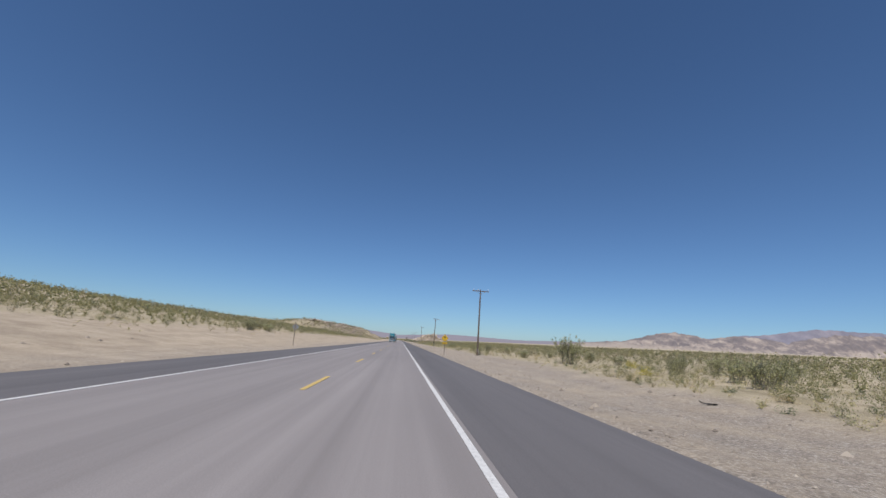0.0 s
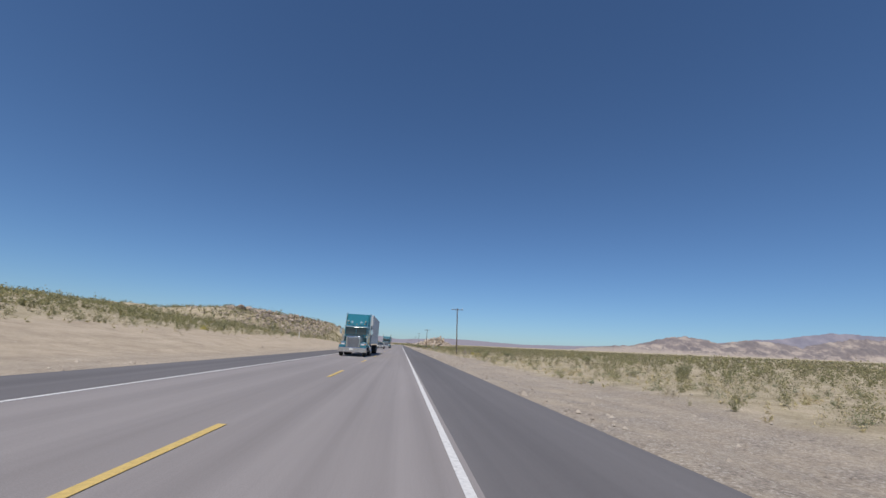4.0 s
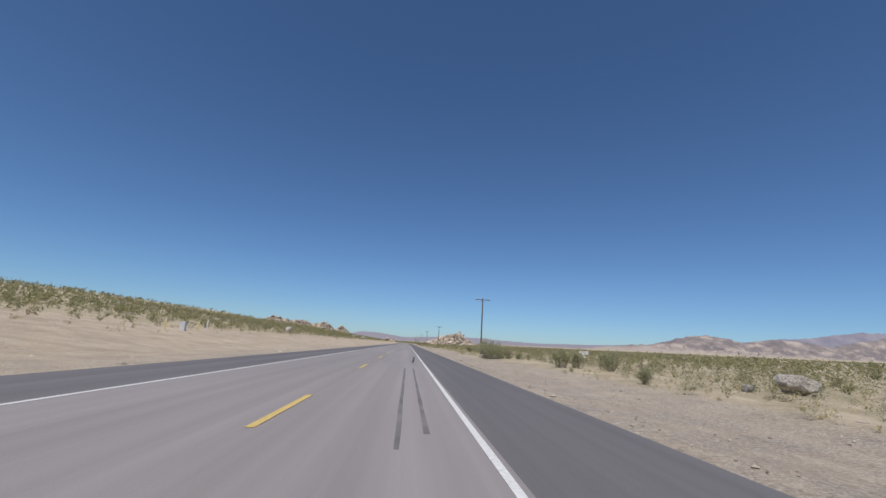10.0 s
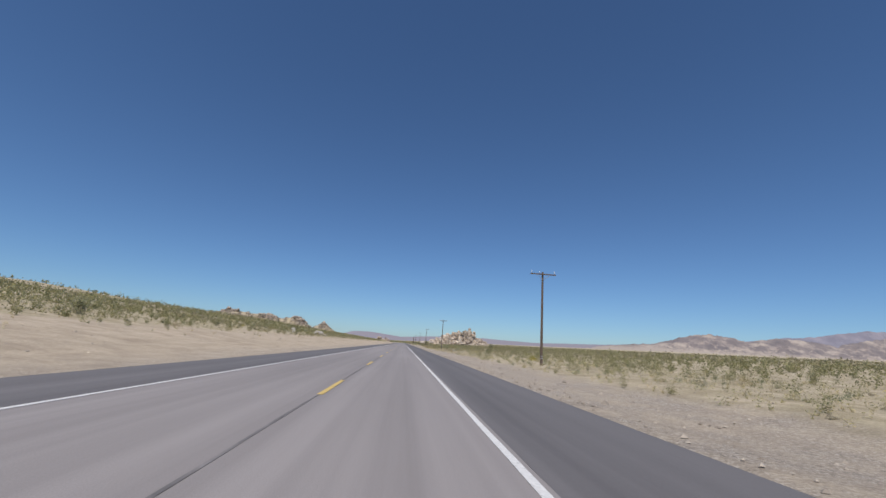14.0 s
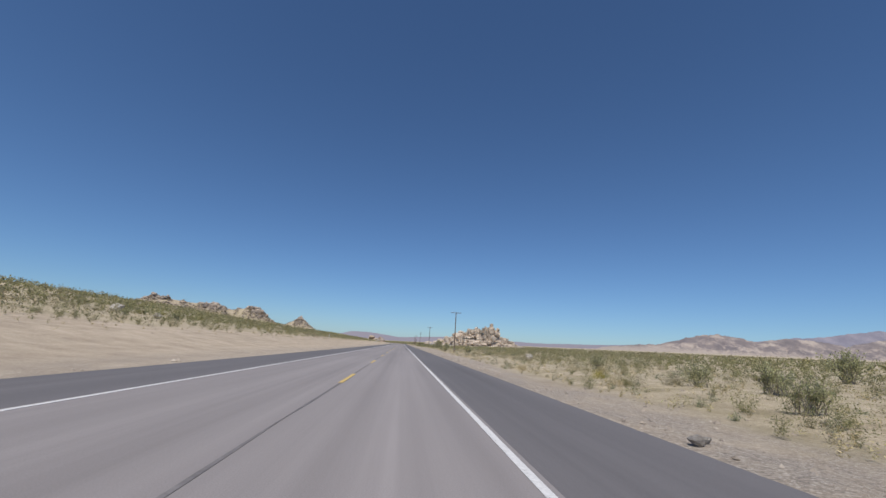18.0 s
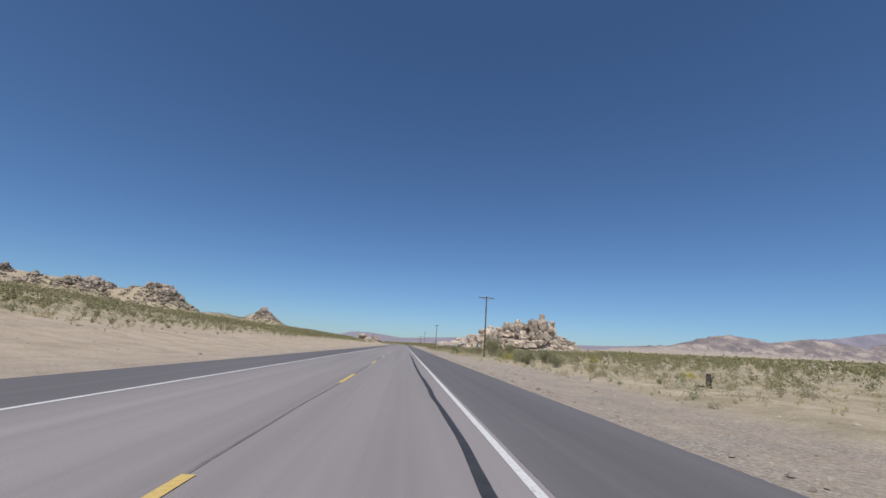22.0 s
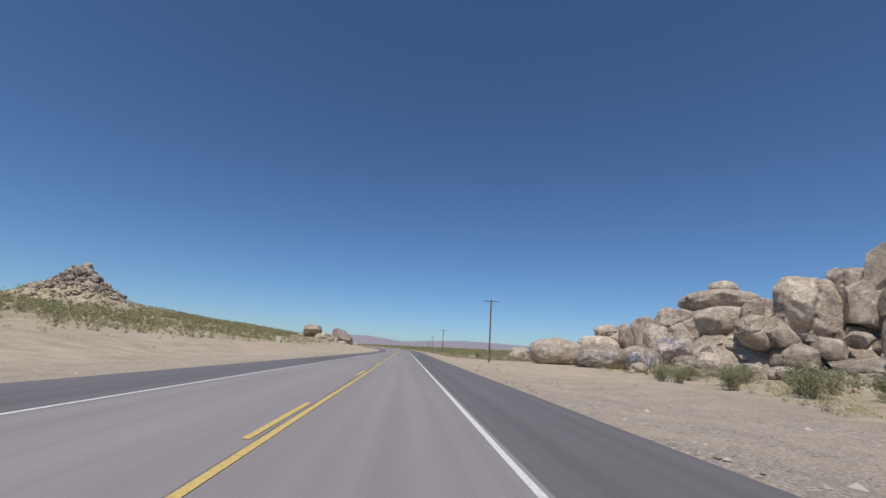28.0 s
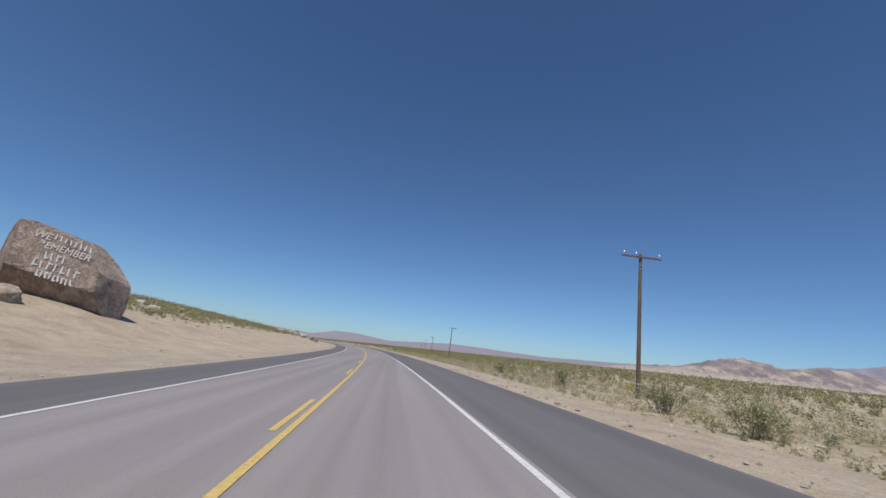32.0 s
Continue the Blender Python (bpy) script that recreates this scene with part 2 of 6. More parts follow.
def box_bm(w, d, h, at=(0, 0, 0), bevel=0.0, bm=None):
    own = bmesh.new() if bm is None else bm
    made = bmesh.ops.create_cube(own, size=1, matrix=Matrix.Translation(at) @ Matrix.Diagonal((w, d, h, 1)))
    if bevel:
        edges = list({e for v in made["verts"] for e in v.link_edges})
        bmesh.ops.bevel(own, geom=edges, offset=bevel, segments=2, affect="EDGES", profile=0.6)
    return own


def tube_bm(r0, r1, a, b, sides=10, bm=None):
    own = bmesh.new() if bm is None else bm
    a, b = Vector(a), Vector(b)
    way = b - a
    m = Matrix.Translation((a + b) / 2) @ way.to_track_quat("Z", "Y").to_matrix().to_4x4()
    bmesh.ops.create_cone(own, cap_ends=True, segments=sides, radius1=r0, radius2=r1, depth=way.length, matrix=m)
    return own


# ---------------------------------------------------------------- the lie of the land
Y_BEND, R_BEND, MAX_BEND = 1036.0, 1300.0, 330.0


def bend(y):
    """Sideways shift of the road's middle: straight, then a long left-hand curve."""
    d = np.clip(np.asarray(y, float) - Y_BEND, 0, None)
    c = np.minimum(d, MAX_BEND)
    return -(c * c / (2 * R_BEND) + (d - c) * MAX_BEND / R_BEND)


GRID = np.random.RandomState(4).rand(256, 256)


def vnoise(x, y, size):
    x, y = np.asarray(x, float) / size, np.asarray(y, float) / size
    i, j = np.floor(x).astype(int), np.floor(y).astype(int)
    a, b = x - i, y - j
    a, b = a * a * (3 - 2 * a), b * b * (3 - 2 * b)
    g = lambda p, q: GRID[p % 256, q % 256]
    return (g(i, j) * (1 - a) + g(i + 1, j) * a) * (1 - b) + (g(i, j + 1) * (1 - a) + g(i + 1, j + 1) * a) * b - 0.5


# x, y, height, reach across, reach along
HILLS = [(-109, 1071.5, 12.5, 14, 13.5), (-109, 928, 10.0, 12.5, 13), (-137, 924, 8.8, 21, 15), (-172, 914, 10.5, 22, 20), (-33, 316, 1.0, 9, 10), (-29, 1077, 1.0, 11, 9), (-225, 1270, 7.0, 48, 60)]


def banking(y):
    """Cross fall of the road: level on the straight, leaning into the curve."""
    return np.interp(y, [925, 950, 982, 1014, 1047], [0.0, 0.010, 0.026, 0.048, 0.056])


def verge_edge(y):
    """Where the bare gravel verge ends and the plants begin, measured across from the road's middle."""
    wide = np.interp(y, [-40, 0, 60, 105, 200, 300, 330, 400, 450, 520, 600, 660, 720, 770, 850, 900, 916, 928, 938, 950], [12.0, 12.8, 12.2, 11.6, 11.2, 11.5, 12.6, 11.6, 12.2, 10.6, 9.3, 9.8, 11.4, 11.4, 10.2, 9.5, 10.2, 14.5, 19.0, 24.0])
    return np.where(y > 950, np.interp(y, [950, 986, 992, 998, 1060], [24.0, 24.0, 13.0, 10.3, 9.2]), wide)


def ground_z(x, y):
    """Height of the ground: level road, a bank and slope on the left, the plain on the right."""
    x, y = np.asarray(x, float), np.asarray(y, float)
    u = x - bend(y)
    left, right = -u - 6.9, u - 6.15
    z = np.interp(y, [930, 985, 1020, 1062], [1.55, 0.85, 0.85, 1.55]) * smooth(1.5, 18, left) - 0.02 * np.clip(left - 205, 0, 2300)
    steep = np.interp(y, [60, 140, 250, 330, 500, 640, 700, 820, 1000, 1060, 1150, 1240], [0.112, 0.100, 0.092, 0.098, 0.104, 0.116, 0.116, 0.104, 0.082, 0.074, 0.100, 0.108])
    reach = np.interp(y, [225, 240, 295, 350, 450, 550, 600, 650, 700, 760, 850, 1150, 1240], [165, 140, 62, 80, 90, 112, 122, 88, 82, 92, 110, 110, 128])
    z = z + steep * np.clip(left - 16.5, 0, reach) + 0.03 * np.clip(left - 16.5 - reach, 0, 40)
    z = z + vnoise(x, y, 31) * 1.5 * smooth(22, 80, left) + vnoise(x, y, 8) * 0.6 * smooth(12, 36, left)
    near = smooth(262, 306, y) * (1 - smooth(326, 350, y)) * (1 - 0.85 * smooth(58, 95, left))
    face = smooth(305, 322, y) * (1 - smooth(332, 347, y))
    z = z + near * (3.4 * smooth(8, 26, left) + 2.4 * smooth(16, 50, left)) + vnoise(x, y, 7) * near * 1.2 * smooth(9, 16, left)
    z = z + face * (2.3 * smooth(6, 13, left) - 0.8 * smooth(16, 30, left) + (vnoise(x, y, 3.6) * 1.5 + vnoise(x, y, 1.7) * 1.0) * smooth(6, 10, left) * (1 - 0.7 * smooth(16, 26, left)))
    for hx, hy, hh, rx, ry in HILLS:
        d = np.sqrt(((x - hx) / rx) ** 2 + ((y - hy) / ry) ** 2)
        z = z + hh * np.clip(1 - d / 1.5, 0, 1) ** 1.15 * (1 + 0.45 * vnoise(x, y, 4.5))
    z = z + 0.28 * smooth(4, 9, right) - 0.20 * smooth(0.2, 2.3, right) * (1 - smooth(27, 72, right)) + 0.02 * np.clip(right - 14.5, 0, 4200)
    z = z + vnoise(x, y, 55) * 1.1 * smooth(36, 180, right) + vnoise(x, y, 4.5) * 0.2 * smooth(2, 8, np.abs(u + 0.45) - 6.5)
    z = z + vnoise(x, y, 1.5) * 0.07 * smooth(0.6, 3, np.abs(u + 0.45) - 6.5)
    road = smooth(0.15, 0.5, np.maximum(left, right))
    return z * road - 0.05 * (1 - road) - 0.01 + banking(y) * (np.clip(u, -9, 8.5) - 1.6 - np.clip(u - 9, 0, 7.5)) * (1 - smooth(2.5, 13, left))


def steps(near, far, fine, grow):
    out, s = [near], fine
    while out[-1] < far:
        out.append(out[-1] + s)
        s *= grow
    return out


US = sorted([-k for k in steps(60, 4700, 3.0, 1.09)][::-1] + list(np.arange(-59, -7.6, 0.8)) + [-7.2, -6.9, -6.7, -3, 0, 3, 5.95, 6.15, 6.45] + list(np.arange(7.0, 59, 0.8)) + steps(60, 6600, 3.0, 1.09))
YS = [-k for k in steps(120, 900, 12, 1.4)][::-1] + list(np.arange(-118, 1200, 2.0)) + steps(1200, 5000, 4.0, 1.06)
gu, gy = np.meshgrid(np.array(US), np.array(YS))
gx = gu + bend(gy)
gz = ground_z(gx, gy)
nu, ny = len(US), len(YS)
idx = np.arange(nu * ny).reshape(ny, nu)
quads = np.stack([idx[:-1, :-1], idx[:-1, 1:], idx[1:, 1:], idx[1:, :-1]], -1).reshape(-1, 4)
ground = mesh_ob("ground", np.stack([gx, gy, gz], -1).reshape(-1, 3).tolist(), quads.tolist(), M_SOIL, soft=True)
tagged(ground, "pale sandy desert ground with gravel and thin scrub", "ground", kind="structure")
edge = vnoise(gx, gy, 13) * 6 + vnoise(gx, gy, 4) * 3
plants_from = verge_edge(gy)
cover = smooth(-0.8, 1.6, gu - plants_from + edge * 0.22) * (1 - 0.45 * smooth(650, 1100, gu)) + np.maximum(smooth(15.0, 19.5, -gu - 6.9 + edge), smooth(7, 11, -gu - 6.9 + edge * 0.4) * smooth(262, 285, gy) * (1 - smooth(330, 350, gy)))
stony = np.zeros_like(cover)
stony = np.maximum(stony, smooth(306, 318, gy) * (1 - smooth(334, 347, gy)) * smooth(5, 8, -gu - 6.9) * (1 - 0.8 * smooth(14, 24, -gu - 6.9)))
for hx, hy, hh, rx, ry in HILLS:
    stony = np.maximum(stony, 1.0 * np.exp(-(((gx - hx) / rx) ** 2 + ((gy - hy) / ry) ** 2) * 1.2))
gravelly = (1 - smooth(-0.5, 2.2, gu - plants_from + edge * 0.3)) * (gu > 5) * (1 - 0.85 * smooth(925, 950, gy)) + (1 - smooth(1.0, 5.0, -gu - 6.9 + edge * 0.3)) * (gu < -6) * 0.6
for key, val in (("gravel", np.clip(gravelly, 0, 1)), ("scrub", np.clip(cover, 0, 1)), ("stony", np.clip(stony, 0, 1))):
    att = ground.data.attributes.new(key, "FLOAT", "POINT")
    att.data.foreach_set("value", val.reshape(-1).astype(np.float32))


# ---------------------------------------------------------------- road
def strip(name, u0, u1, y0, y1, z, material, label, thick=0.08, step=6.0, parent=None, wave=0.0, kind="structure", category="road", seed=0, sway=0.0):
    """A long slab or painted line that follows the road; u0 and u1 are its edges across the road."""
    n = max(1, int(math.ceil((y1 - y0) / step)))
    ys = np.linspace(y0, y1, n + 1)
    sh = bend(ys)
    drift = vnoise(ys, ys * 0 + seed + 0.5, 9.0) * wave * 2 + vnoise(ys, ys * 0 + seed + 3.5, 2.5) * wave
    w0 = u0 + drift * sway + vnoise(ys, ys * 0 + seed, 1.6) * wave * 0.4
    w1 = u1 + drift * sway + vnoise(ys, ys * 0 + seed + 7.5, 1.6) * wave * 0.4
    v, f = [], []
    lean = banking(ys)
    for i, y in enumerate(ys):
        za, zb = z + lean[i] * (w0[i] - 1.6), z + lean[i] * (w1[i] - 1.6)
        v += [(sh[i] + w0[i], y, za - thick), (sh[i] + w0[i], y, za), (sh[i] + w1[i], y, zb), (sh[i] + w1[i], y, zb - thick)]
    for i in range(n):
        a = 4 * i
        for k in range(3):
            f.append((a + k, a + k + 1, a + 5 + k, a + 4 + k))
    f += [(0, 3, 2, 1), (4 * n, 4 * n + 1, 4 * n + 2, 4 * n + 3)]
    ob = mesh_ob(name, v, f, material, parent)
    if parent is None:
        tagged(ob, label, category, kind=kind)
    return ob


ROAD0, ROAD1 = -110.0, 1520.0
road = strip("road", -3.96, 3.33, ROAD0, ROAD1, 0.0, M_LANE, "worn grey asphalt carriageway of a two-lane desert highway")
strip("road_shoulder_left", -6.85, -3.96, ROAD0, ROAD1, -0.003, M_SHOULDER, "dark asphalt shoulder beside the oncoming lane", wave=0.06, step=1.5, seed=3)
strip("road_shoulder_right", 3.33, 6.1, ROAD0, ROAD1, -0.003, M_SHOULDER, "dark newer asphalt shoulder edged with gravel", wave=0.06, step=1.5, seed=11)
strip("edge_line", 3.15, 3.255, ROAD0, ROAD1, 0.006, M_WHITE, "", 0.004, 2.0, road, 0.04, seed=21)
strip("edge_line", -3.90, -3.80, ROAD0, ROAD1, 0.006, M_WHITE, "", 0.004, 2.0, road, 0.03, seed=31)
CYCLE, DASH, PHASE = 13.24, 3.75, 7.65
# the dashes' spacing wanders a little along the road
DRIFT_Y = [-18, 21, 60, 101, 207, 246, 271, 311, 337, 378, 404, 433, 476, 564, 605, 630, 671, 695, 737, 761, 791, 803, 922, 962, 987, 1028, 1054]
DRIFT = [0.9, -0.2, -0.3, 1.2, 0.2, 0.1, -1.3, -1.3, -1.9, 0.0, -0.5, -0.6, 0.1, -0.3, 1.1, 0.8, 1.7, -0.8, -0.9, -1.0, -1.4, 0.9, 1.4, 1.3, 0.5, 0.3, 0.0]
y = PHASE - 7 * CYCLE
while y < 885:
    y_on = y + float(np.interp(y, DRIFT_Y, DRIFT))
    strip("centre_dash", -0.065, 0.065, y_on, y_on + DASH, 0.010, M_YELLOW, "", 0.004, 3.8, road)
    y += CYCLE
while y < ROAD1 - 8:
    y_on = y + float(np.interp(y, DRIFT_Y, DRIFT))
    strip("centre_dash", -0.20, -0.085, y_on, y_on + DASH, 0.010, M_YELLOW, "", 0.004, 2.2, road)
    y += CYCLE
strip("solid_centre_line", 0.02, 0.135, 892, ROAD1, 0.010, M_YELLOW, "", 0.004, 2.0, road, 0.01, seed=41)
# sealed joint under the yellow line, cracks filled with tar, tyre marks
strip("sealed_joint", -0.045, 0.005, 365, 945, 0.005, M_JOINT, "", 0.003, 1.2, road, 0.08, seed=51, sway=0.4)
strip("sealed_joint", -0.06, 0.0, 10, 56, 0.005, M_JOINT, "", 0.003, 1.2, road, 0.12, seed=57)
for u0, wide, y0, y1, sd in ((2.68, 0.12, 243, 277, 61), (2.55, 0.12, 360, 372, 63), (2.62, 0.12, 668, 778, 65), ):
    strip("tar_crack", u0, u0 + wide, y0, y1, 0.005, M_TAR, "", 0.003, 0.8, road, 0.13, seed=sd, sway=1.0)
for u0, y0, y1, sd in ((2.8, 520, 560, 67),):
    strip("hairline_crack", u0, u0 + 0.018, y0, y1, 0.005, M_JOINT, "", 0.003, 0.8, road, 0.10, seed=sd, sway=1.0)
for u0, y0, y1, sd in ((2.0, 336, 353, 71), (2.42, 337, 353, 73), (4.3, 895, 915, 75), (4.9, 893, 912, 77)):
    strip("tyre_mark", u0, u0 + 0.08, y0, y1, 0.0045, M_JOINT, "", 0.003, 1.0, road, 0.06, seed=sd)


# ---------------------------------------------------------------- far mountains
def mountain_range(name, far, centre, profile, material, label, seed, depth=500.0, rugged=0.35):
    """A range along a line far ahead: (bearing, rise) pairs in degrees set its crest."""
    az = np.linspace(profile[0][0], profile[-1][0], 420)
    crest = np.interp(az, [p[0] for p in profile], [p[1] for p in profile])
    rows_n = 12
    v, f = [], []
    a = np.radians(az)
    radius = far / np.cos(np.clip(a - radians(5), -0.95, 0.95))
    for j in range(rows_n + 1):
        t = j / rows_n
        d = radius - depth * (1 - t) * 1.0
        x, y = centre[0] + d * np.sin(a), centre[1] + d * np.cos(a)
        base = ground_z(x, y) - 6
        top = np.tan(np.radians(crest)) * radius
        ridge = 1 + rugged * 0.2 * vnoise(az * 100 + seed, az * 0 + seed, 60) + rugged * 0.16 * vnoise(az * 100 + seed, az * 0 + seed, 17)
        spur = vnoise(az * 100 + j * 9 * 0.7, az * 0 + j * 20 + seed, 36) * rugged * 1.0 * math.sin(math.pi * t) + vnoise(az * 100, az * 0 + j * 30 + seed, 12) * rugged * 0.3 * math.sin(math.pi * t)
        z = base + (np.maximum(top * ridge - base, 4)) * np.clip(t ** 1.25 + spur * 0.55, 0, 1.02)
        v += np.stack([x, y, z], -1).tolist()
    n = len(az)
    for j in range(rows_n):
        for i in range(n - 1):
            f.append((j * n + i, j * n + i + 1, (j + 1) * n + i + 1, (j + 1) * n + i))
    ob = mesh_ob(name, v, f, material, soft=True)
    return tagged(ob, label, "mountains", kind="structure")


def mountain_material(name, low, high, dark):
    m, nt, b = node_mat(name, 1.0)
    v = coords(nt)
    a = noise_node(nt, v, 0.006, 8.0, 0.65)
    g = noise_node(nt, v, 0.03, 6.0, 0.7)
    col = ramp_node(nt, a, [(0.36, dark), (0.5, high), (0.64, low)])
    col = mix_node(nt, 0.4, col, ramp_node(nt, g, [(0.3, (0.7, 0.7, 0.72)), (0.7, (1, 1, 1))]), "MULTIPLY")
    tc = nt.nodes.new("ShaderNodeSeparateXYZ")
    nt.links.new(v, tc.inputs[0])
    fan = math_node(nt, "ADD", math_node(nt, "MULTIPLY", tc.outputs[2], 0.008), math_node(nt, "MULTIPLY", g, 1.1))
    fan = math_node(nt, "MULTIPLY", fan, 0.5)
    fans = ramp_node(nt, fan, [(0.58, (1, 1, 1)), (0.74, (0, 0, 0))])
    gully = noise_node(nt, coords(nt, (0.010, 0.010, 0.004)), 1.0, 5.0, 0.6)
    pale = ramp_node(nt, gully, [(0.56, (0, 0, 0)), (0.64, (1, 1, 1))])
    col = mix_node(nt, math_node(nt, "MULTIPLY", pale, ramp_node(nt, fan, [(0.84, (1, 1, 1)), (1.0, (0.1, 0.1, 0.1))])), col, low)
    col = mix_node(nt, fans, col, tuple(0.9 * k for k in low))
    nt.links.new(col, b.inputs["Base Color"])
    return m


M_RANGE = mountain_material("tan_mountain_rock", (0.43, 0.365, 0.31), (0.225, 0.192, 0.185), (0.155, 0.138, 0.142))
# far range: mauve of the distant air mixed into the rock's base colours
M_FAR_RANGE = mountain_material("haze_tinted_mountain_rock", (0.285, 0.262, 0.295), (0.232, 0.222, 0.262), (0.195, 0.187, 0.228))
EYE = (0, 500)
mountain_range("backdrop_mountains_near", 4260, EYE, [(14, 0.1), (20, 0.5), (23.6, 0.85), (26.9, 1.25), (28.7, 1.5), (30.5, 1.6), (32.3, 2.07), (33.8, 2.5), (35.2, 2.8), (36.6, 3.05), (37.8, 2.85), (39.3, 2.47), (40.5, 2.3), (41.8, 2.6), (42.9, 2.72), (44.5, 2.6), (45.3, 2.45), (47.3, 2.25), (48.5, 2.5), (50, 2.95), (52, 3.2), (56, 2.9), (62, 2.5)], M_RANGE, "brown bare desert mountains with pale fans across the plain", 5)
mountain_range("backdrop_mountains_far", 4390, EYE, [(-30, 0.9), (-14, 0.8), (-9, 0.5), (-7.5, 0.8), (-6.5, 1.1), (-4.5, 1.1), (-2.7, 0.95), (-0.5, 0.7), (3, 0.95), (6.8, 1.2), (10.4, 1.15), (13, 1.05), (17, 0.95), (25, 1.2), (33, 1.7), (40, 2.3), (43.5, 2.85), (45.4, 2.95), (46.6, 3.2), (48.3, 3.5), (49.6, 3.7), (52, 3.5), (60, 3.0)], M_FAR_RANGE, "mountain range on the horizon, mauve haze put into its colour", 40, rugged=0.2)


# ---------------------------------------------------------------- rocks
def rock_mesh(name, seed, sub=3, cuts=7, rough=0.10, planes=(), material=None, square=2.0, sharp=30, keep=(0.58, 0.88), cracks=0):
    """A weathered granite block about 2 units across, split along joints, then worn; square: how boxy it is."""
    rs = np.random.RandomState(seed)
    bm = bmesh.new()
    bmesh.ops.create_icosphere(bm, subdivisions=sub, radius=1.0)
    v = np.array([p.co for p in bm.verts])
    v /= (np.abs(v) ** square).sum(1)[:, None] ** (1 / square)
    v *= 2 ** 0.5 / np.abs(v).max() * (0.71 if square > 2 else 0.7072)
    for _ in range(cuts):
        n = rs.normal(size=3)
        n /= np.linalg.norm(n)
        d = rs.uniform(*keep) * (1.12 if square > 2 else 1.0)
        over = np.maximum(v @ n - d, 0)
        v -= np.outer(over * 0.97, n)
    for n, d in planes:
        n = np.array(n, float) / np.linalg.norm(n)
        over = np.maximum(v @ n - d, 0)
        v -= np.outer(over, n)
    off = rs.uniform(0, 50, 3)
    joints = []
    for _ in range(cracks):
        n = rs.normal(size=3) * np.array([1.0, 1.0, 0.6])
        joints.append((Vector(n / np.linalg.norm(n)), rs.uniform(-0.45, 0.45)))
    for p, co in zip(bm.verts, v):
        q = Vector(co)
        k = noise.noise(q * 1.3 + Vector(off)) * rough * 1.3 + noise.noise(q * 3.6 + Vector(off)) * rough * 0.6 + noise.noise(q * 8.0 + Vector(off)) * rough * 0.3
        if sub >= 4:
            k += noise.noise(q * 17.0 + Vector(off)) * rough * 0.14
            wob = noise.noise(q * 2.2 - Vector(off)) * 0.10
            for n, d in joints:
                far = (q.dot(n) - d + wob) / 0.05
                k -= 0.11 * math.exp(-far * far)
        p.co = q * (1 + k)
    me = bpy.data.meshes.new(name)
    bm.to_mesh(me)
    bm.free()
    me.materials.append(material or M_ROCK)
    me.shade_smooth()
    me.set_sharp_from_angle(angle=radians(sharp))
    return me


BIG = [rock_mesh("boulder", 100 + i, 4, 9 + i % 4, 0.11, square=(2.0, 3.2, 4.5)[i % 3]) for i in range(12)]
MID = [rock_mesh("boulder", 200 + i, 3, 12, 0.13, square=(2.0, 3.5)[i % 2]) for i in range(12)]
HILLMID = [rock_mesh("boulder", 260 + i, 2, 12, 0.13, square=(2.0, 3.5)[i % 2], material=M_HILLROCK, sharp=24) for i in range(10)]
CUT = [rock_mesh("rock", 300 + i, 2, 14, 0.12, material=M_CUTROCK, square=3.5, sharp=18) for i in range(10)]
PALE = [rock_mesh("pale_rock", 400 + i, 3, 13, 0.12, material=M_PALEROCK, square=3.0, sharp=22) for i in range(5)]


def rock_at(name, me, x, y, z, w, d, h, turn=0.0, lean=0.0, parent=None):
    ob = new(name, me)
    ob.matrix_basis = Matrix.LocRotScale((x, y, z), Euler((radians(lean), radians(lean * 0.6), radians(turn))), (w / 2, d / 2, h / 2))
    if parent is not None:
        ob.parent = parent
    return ob


def mound(name, xs, ys, height, material, parent):
    """The solid core of an outcrop, under its loose boulders."""
    X, Y = np.meshgrid(xs, ys)
    Z = height(X, Y)
    n, m = len(xs), len(ys)
    idx = np.arange(n * m).reshape(m, n)
    q = np.stack([idx[:-1, :-1], idx[:-1, 1:], idx[1:, 1:], idx[1:, :-1]], -1).reshape(-1, 4)
    return mesh_ob(name, np.stack([X, Y, Z], -1).reshape(-1, 3).tolist(), q.tolist(), material, parent)


# the large outcrop beside the road
outcrop = thing("rock_outcrop", Matrix.Identity(4), "tall outcrop of rounded brown granite boulders and split pillars", "rock outcrop")


def outcrop_height(x, y):
    crest = np.interp(x, [22, 30, 37, 45, 54, 64, 71, 78, 86, 96, 104], [0, 1.6, 4.6, 7.6, 11.0, 14.0, 16.0, 13.5, 9.0, 4.0, 0])
    mid = np.interp(x, [22, 40, 60, 75, 104], [984, 969, 957, 952, 956])
    reach = np.interp(x, [22, 40, 75, 104], [5, 8, 15, 10])
    return crest * np.clip(1 - ((y - mid) / reach) ** 2, 0, 1) ** 0.8


def core_z(x, y):
    """Top of the solid rock under the boulders."""
    x, y = np.asarray(x, float), np.asarray(y, float)
    return ground_z(x, y) + outcrop_height(x, y - 7) * (0.86 + 0.3 * vnoise(x, y, 3.2) + 0.16 * vnoise(x, y, 1.4)) - 0.6


ridge = thing("rock_ridge", Matrix.Identity(4), "jagged ridge of split brown granite blocks and pillars", "rock outcrop")
mound("rock_core", np.arange(20, 52.1, 0.8), np.arange(932, 996, 0.8), core_z, M_ROCK, outcrop)
mound("rock_core", np.arange(52, 108, 0.8), np.arange(932, 996, 0.8), core_z, M_ROCK, ridge)
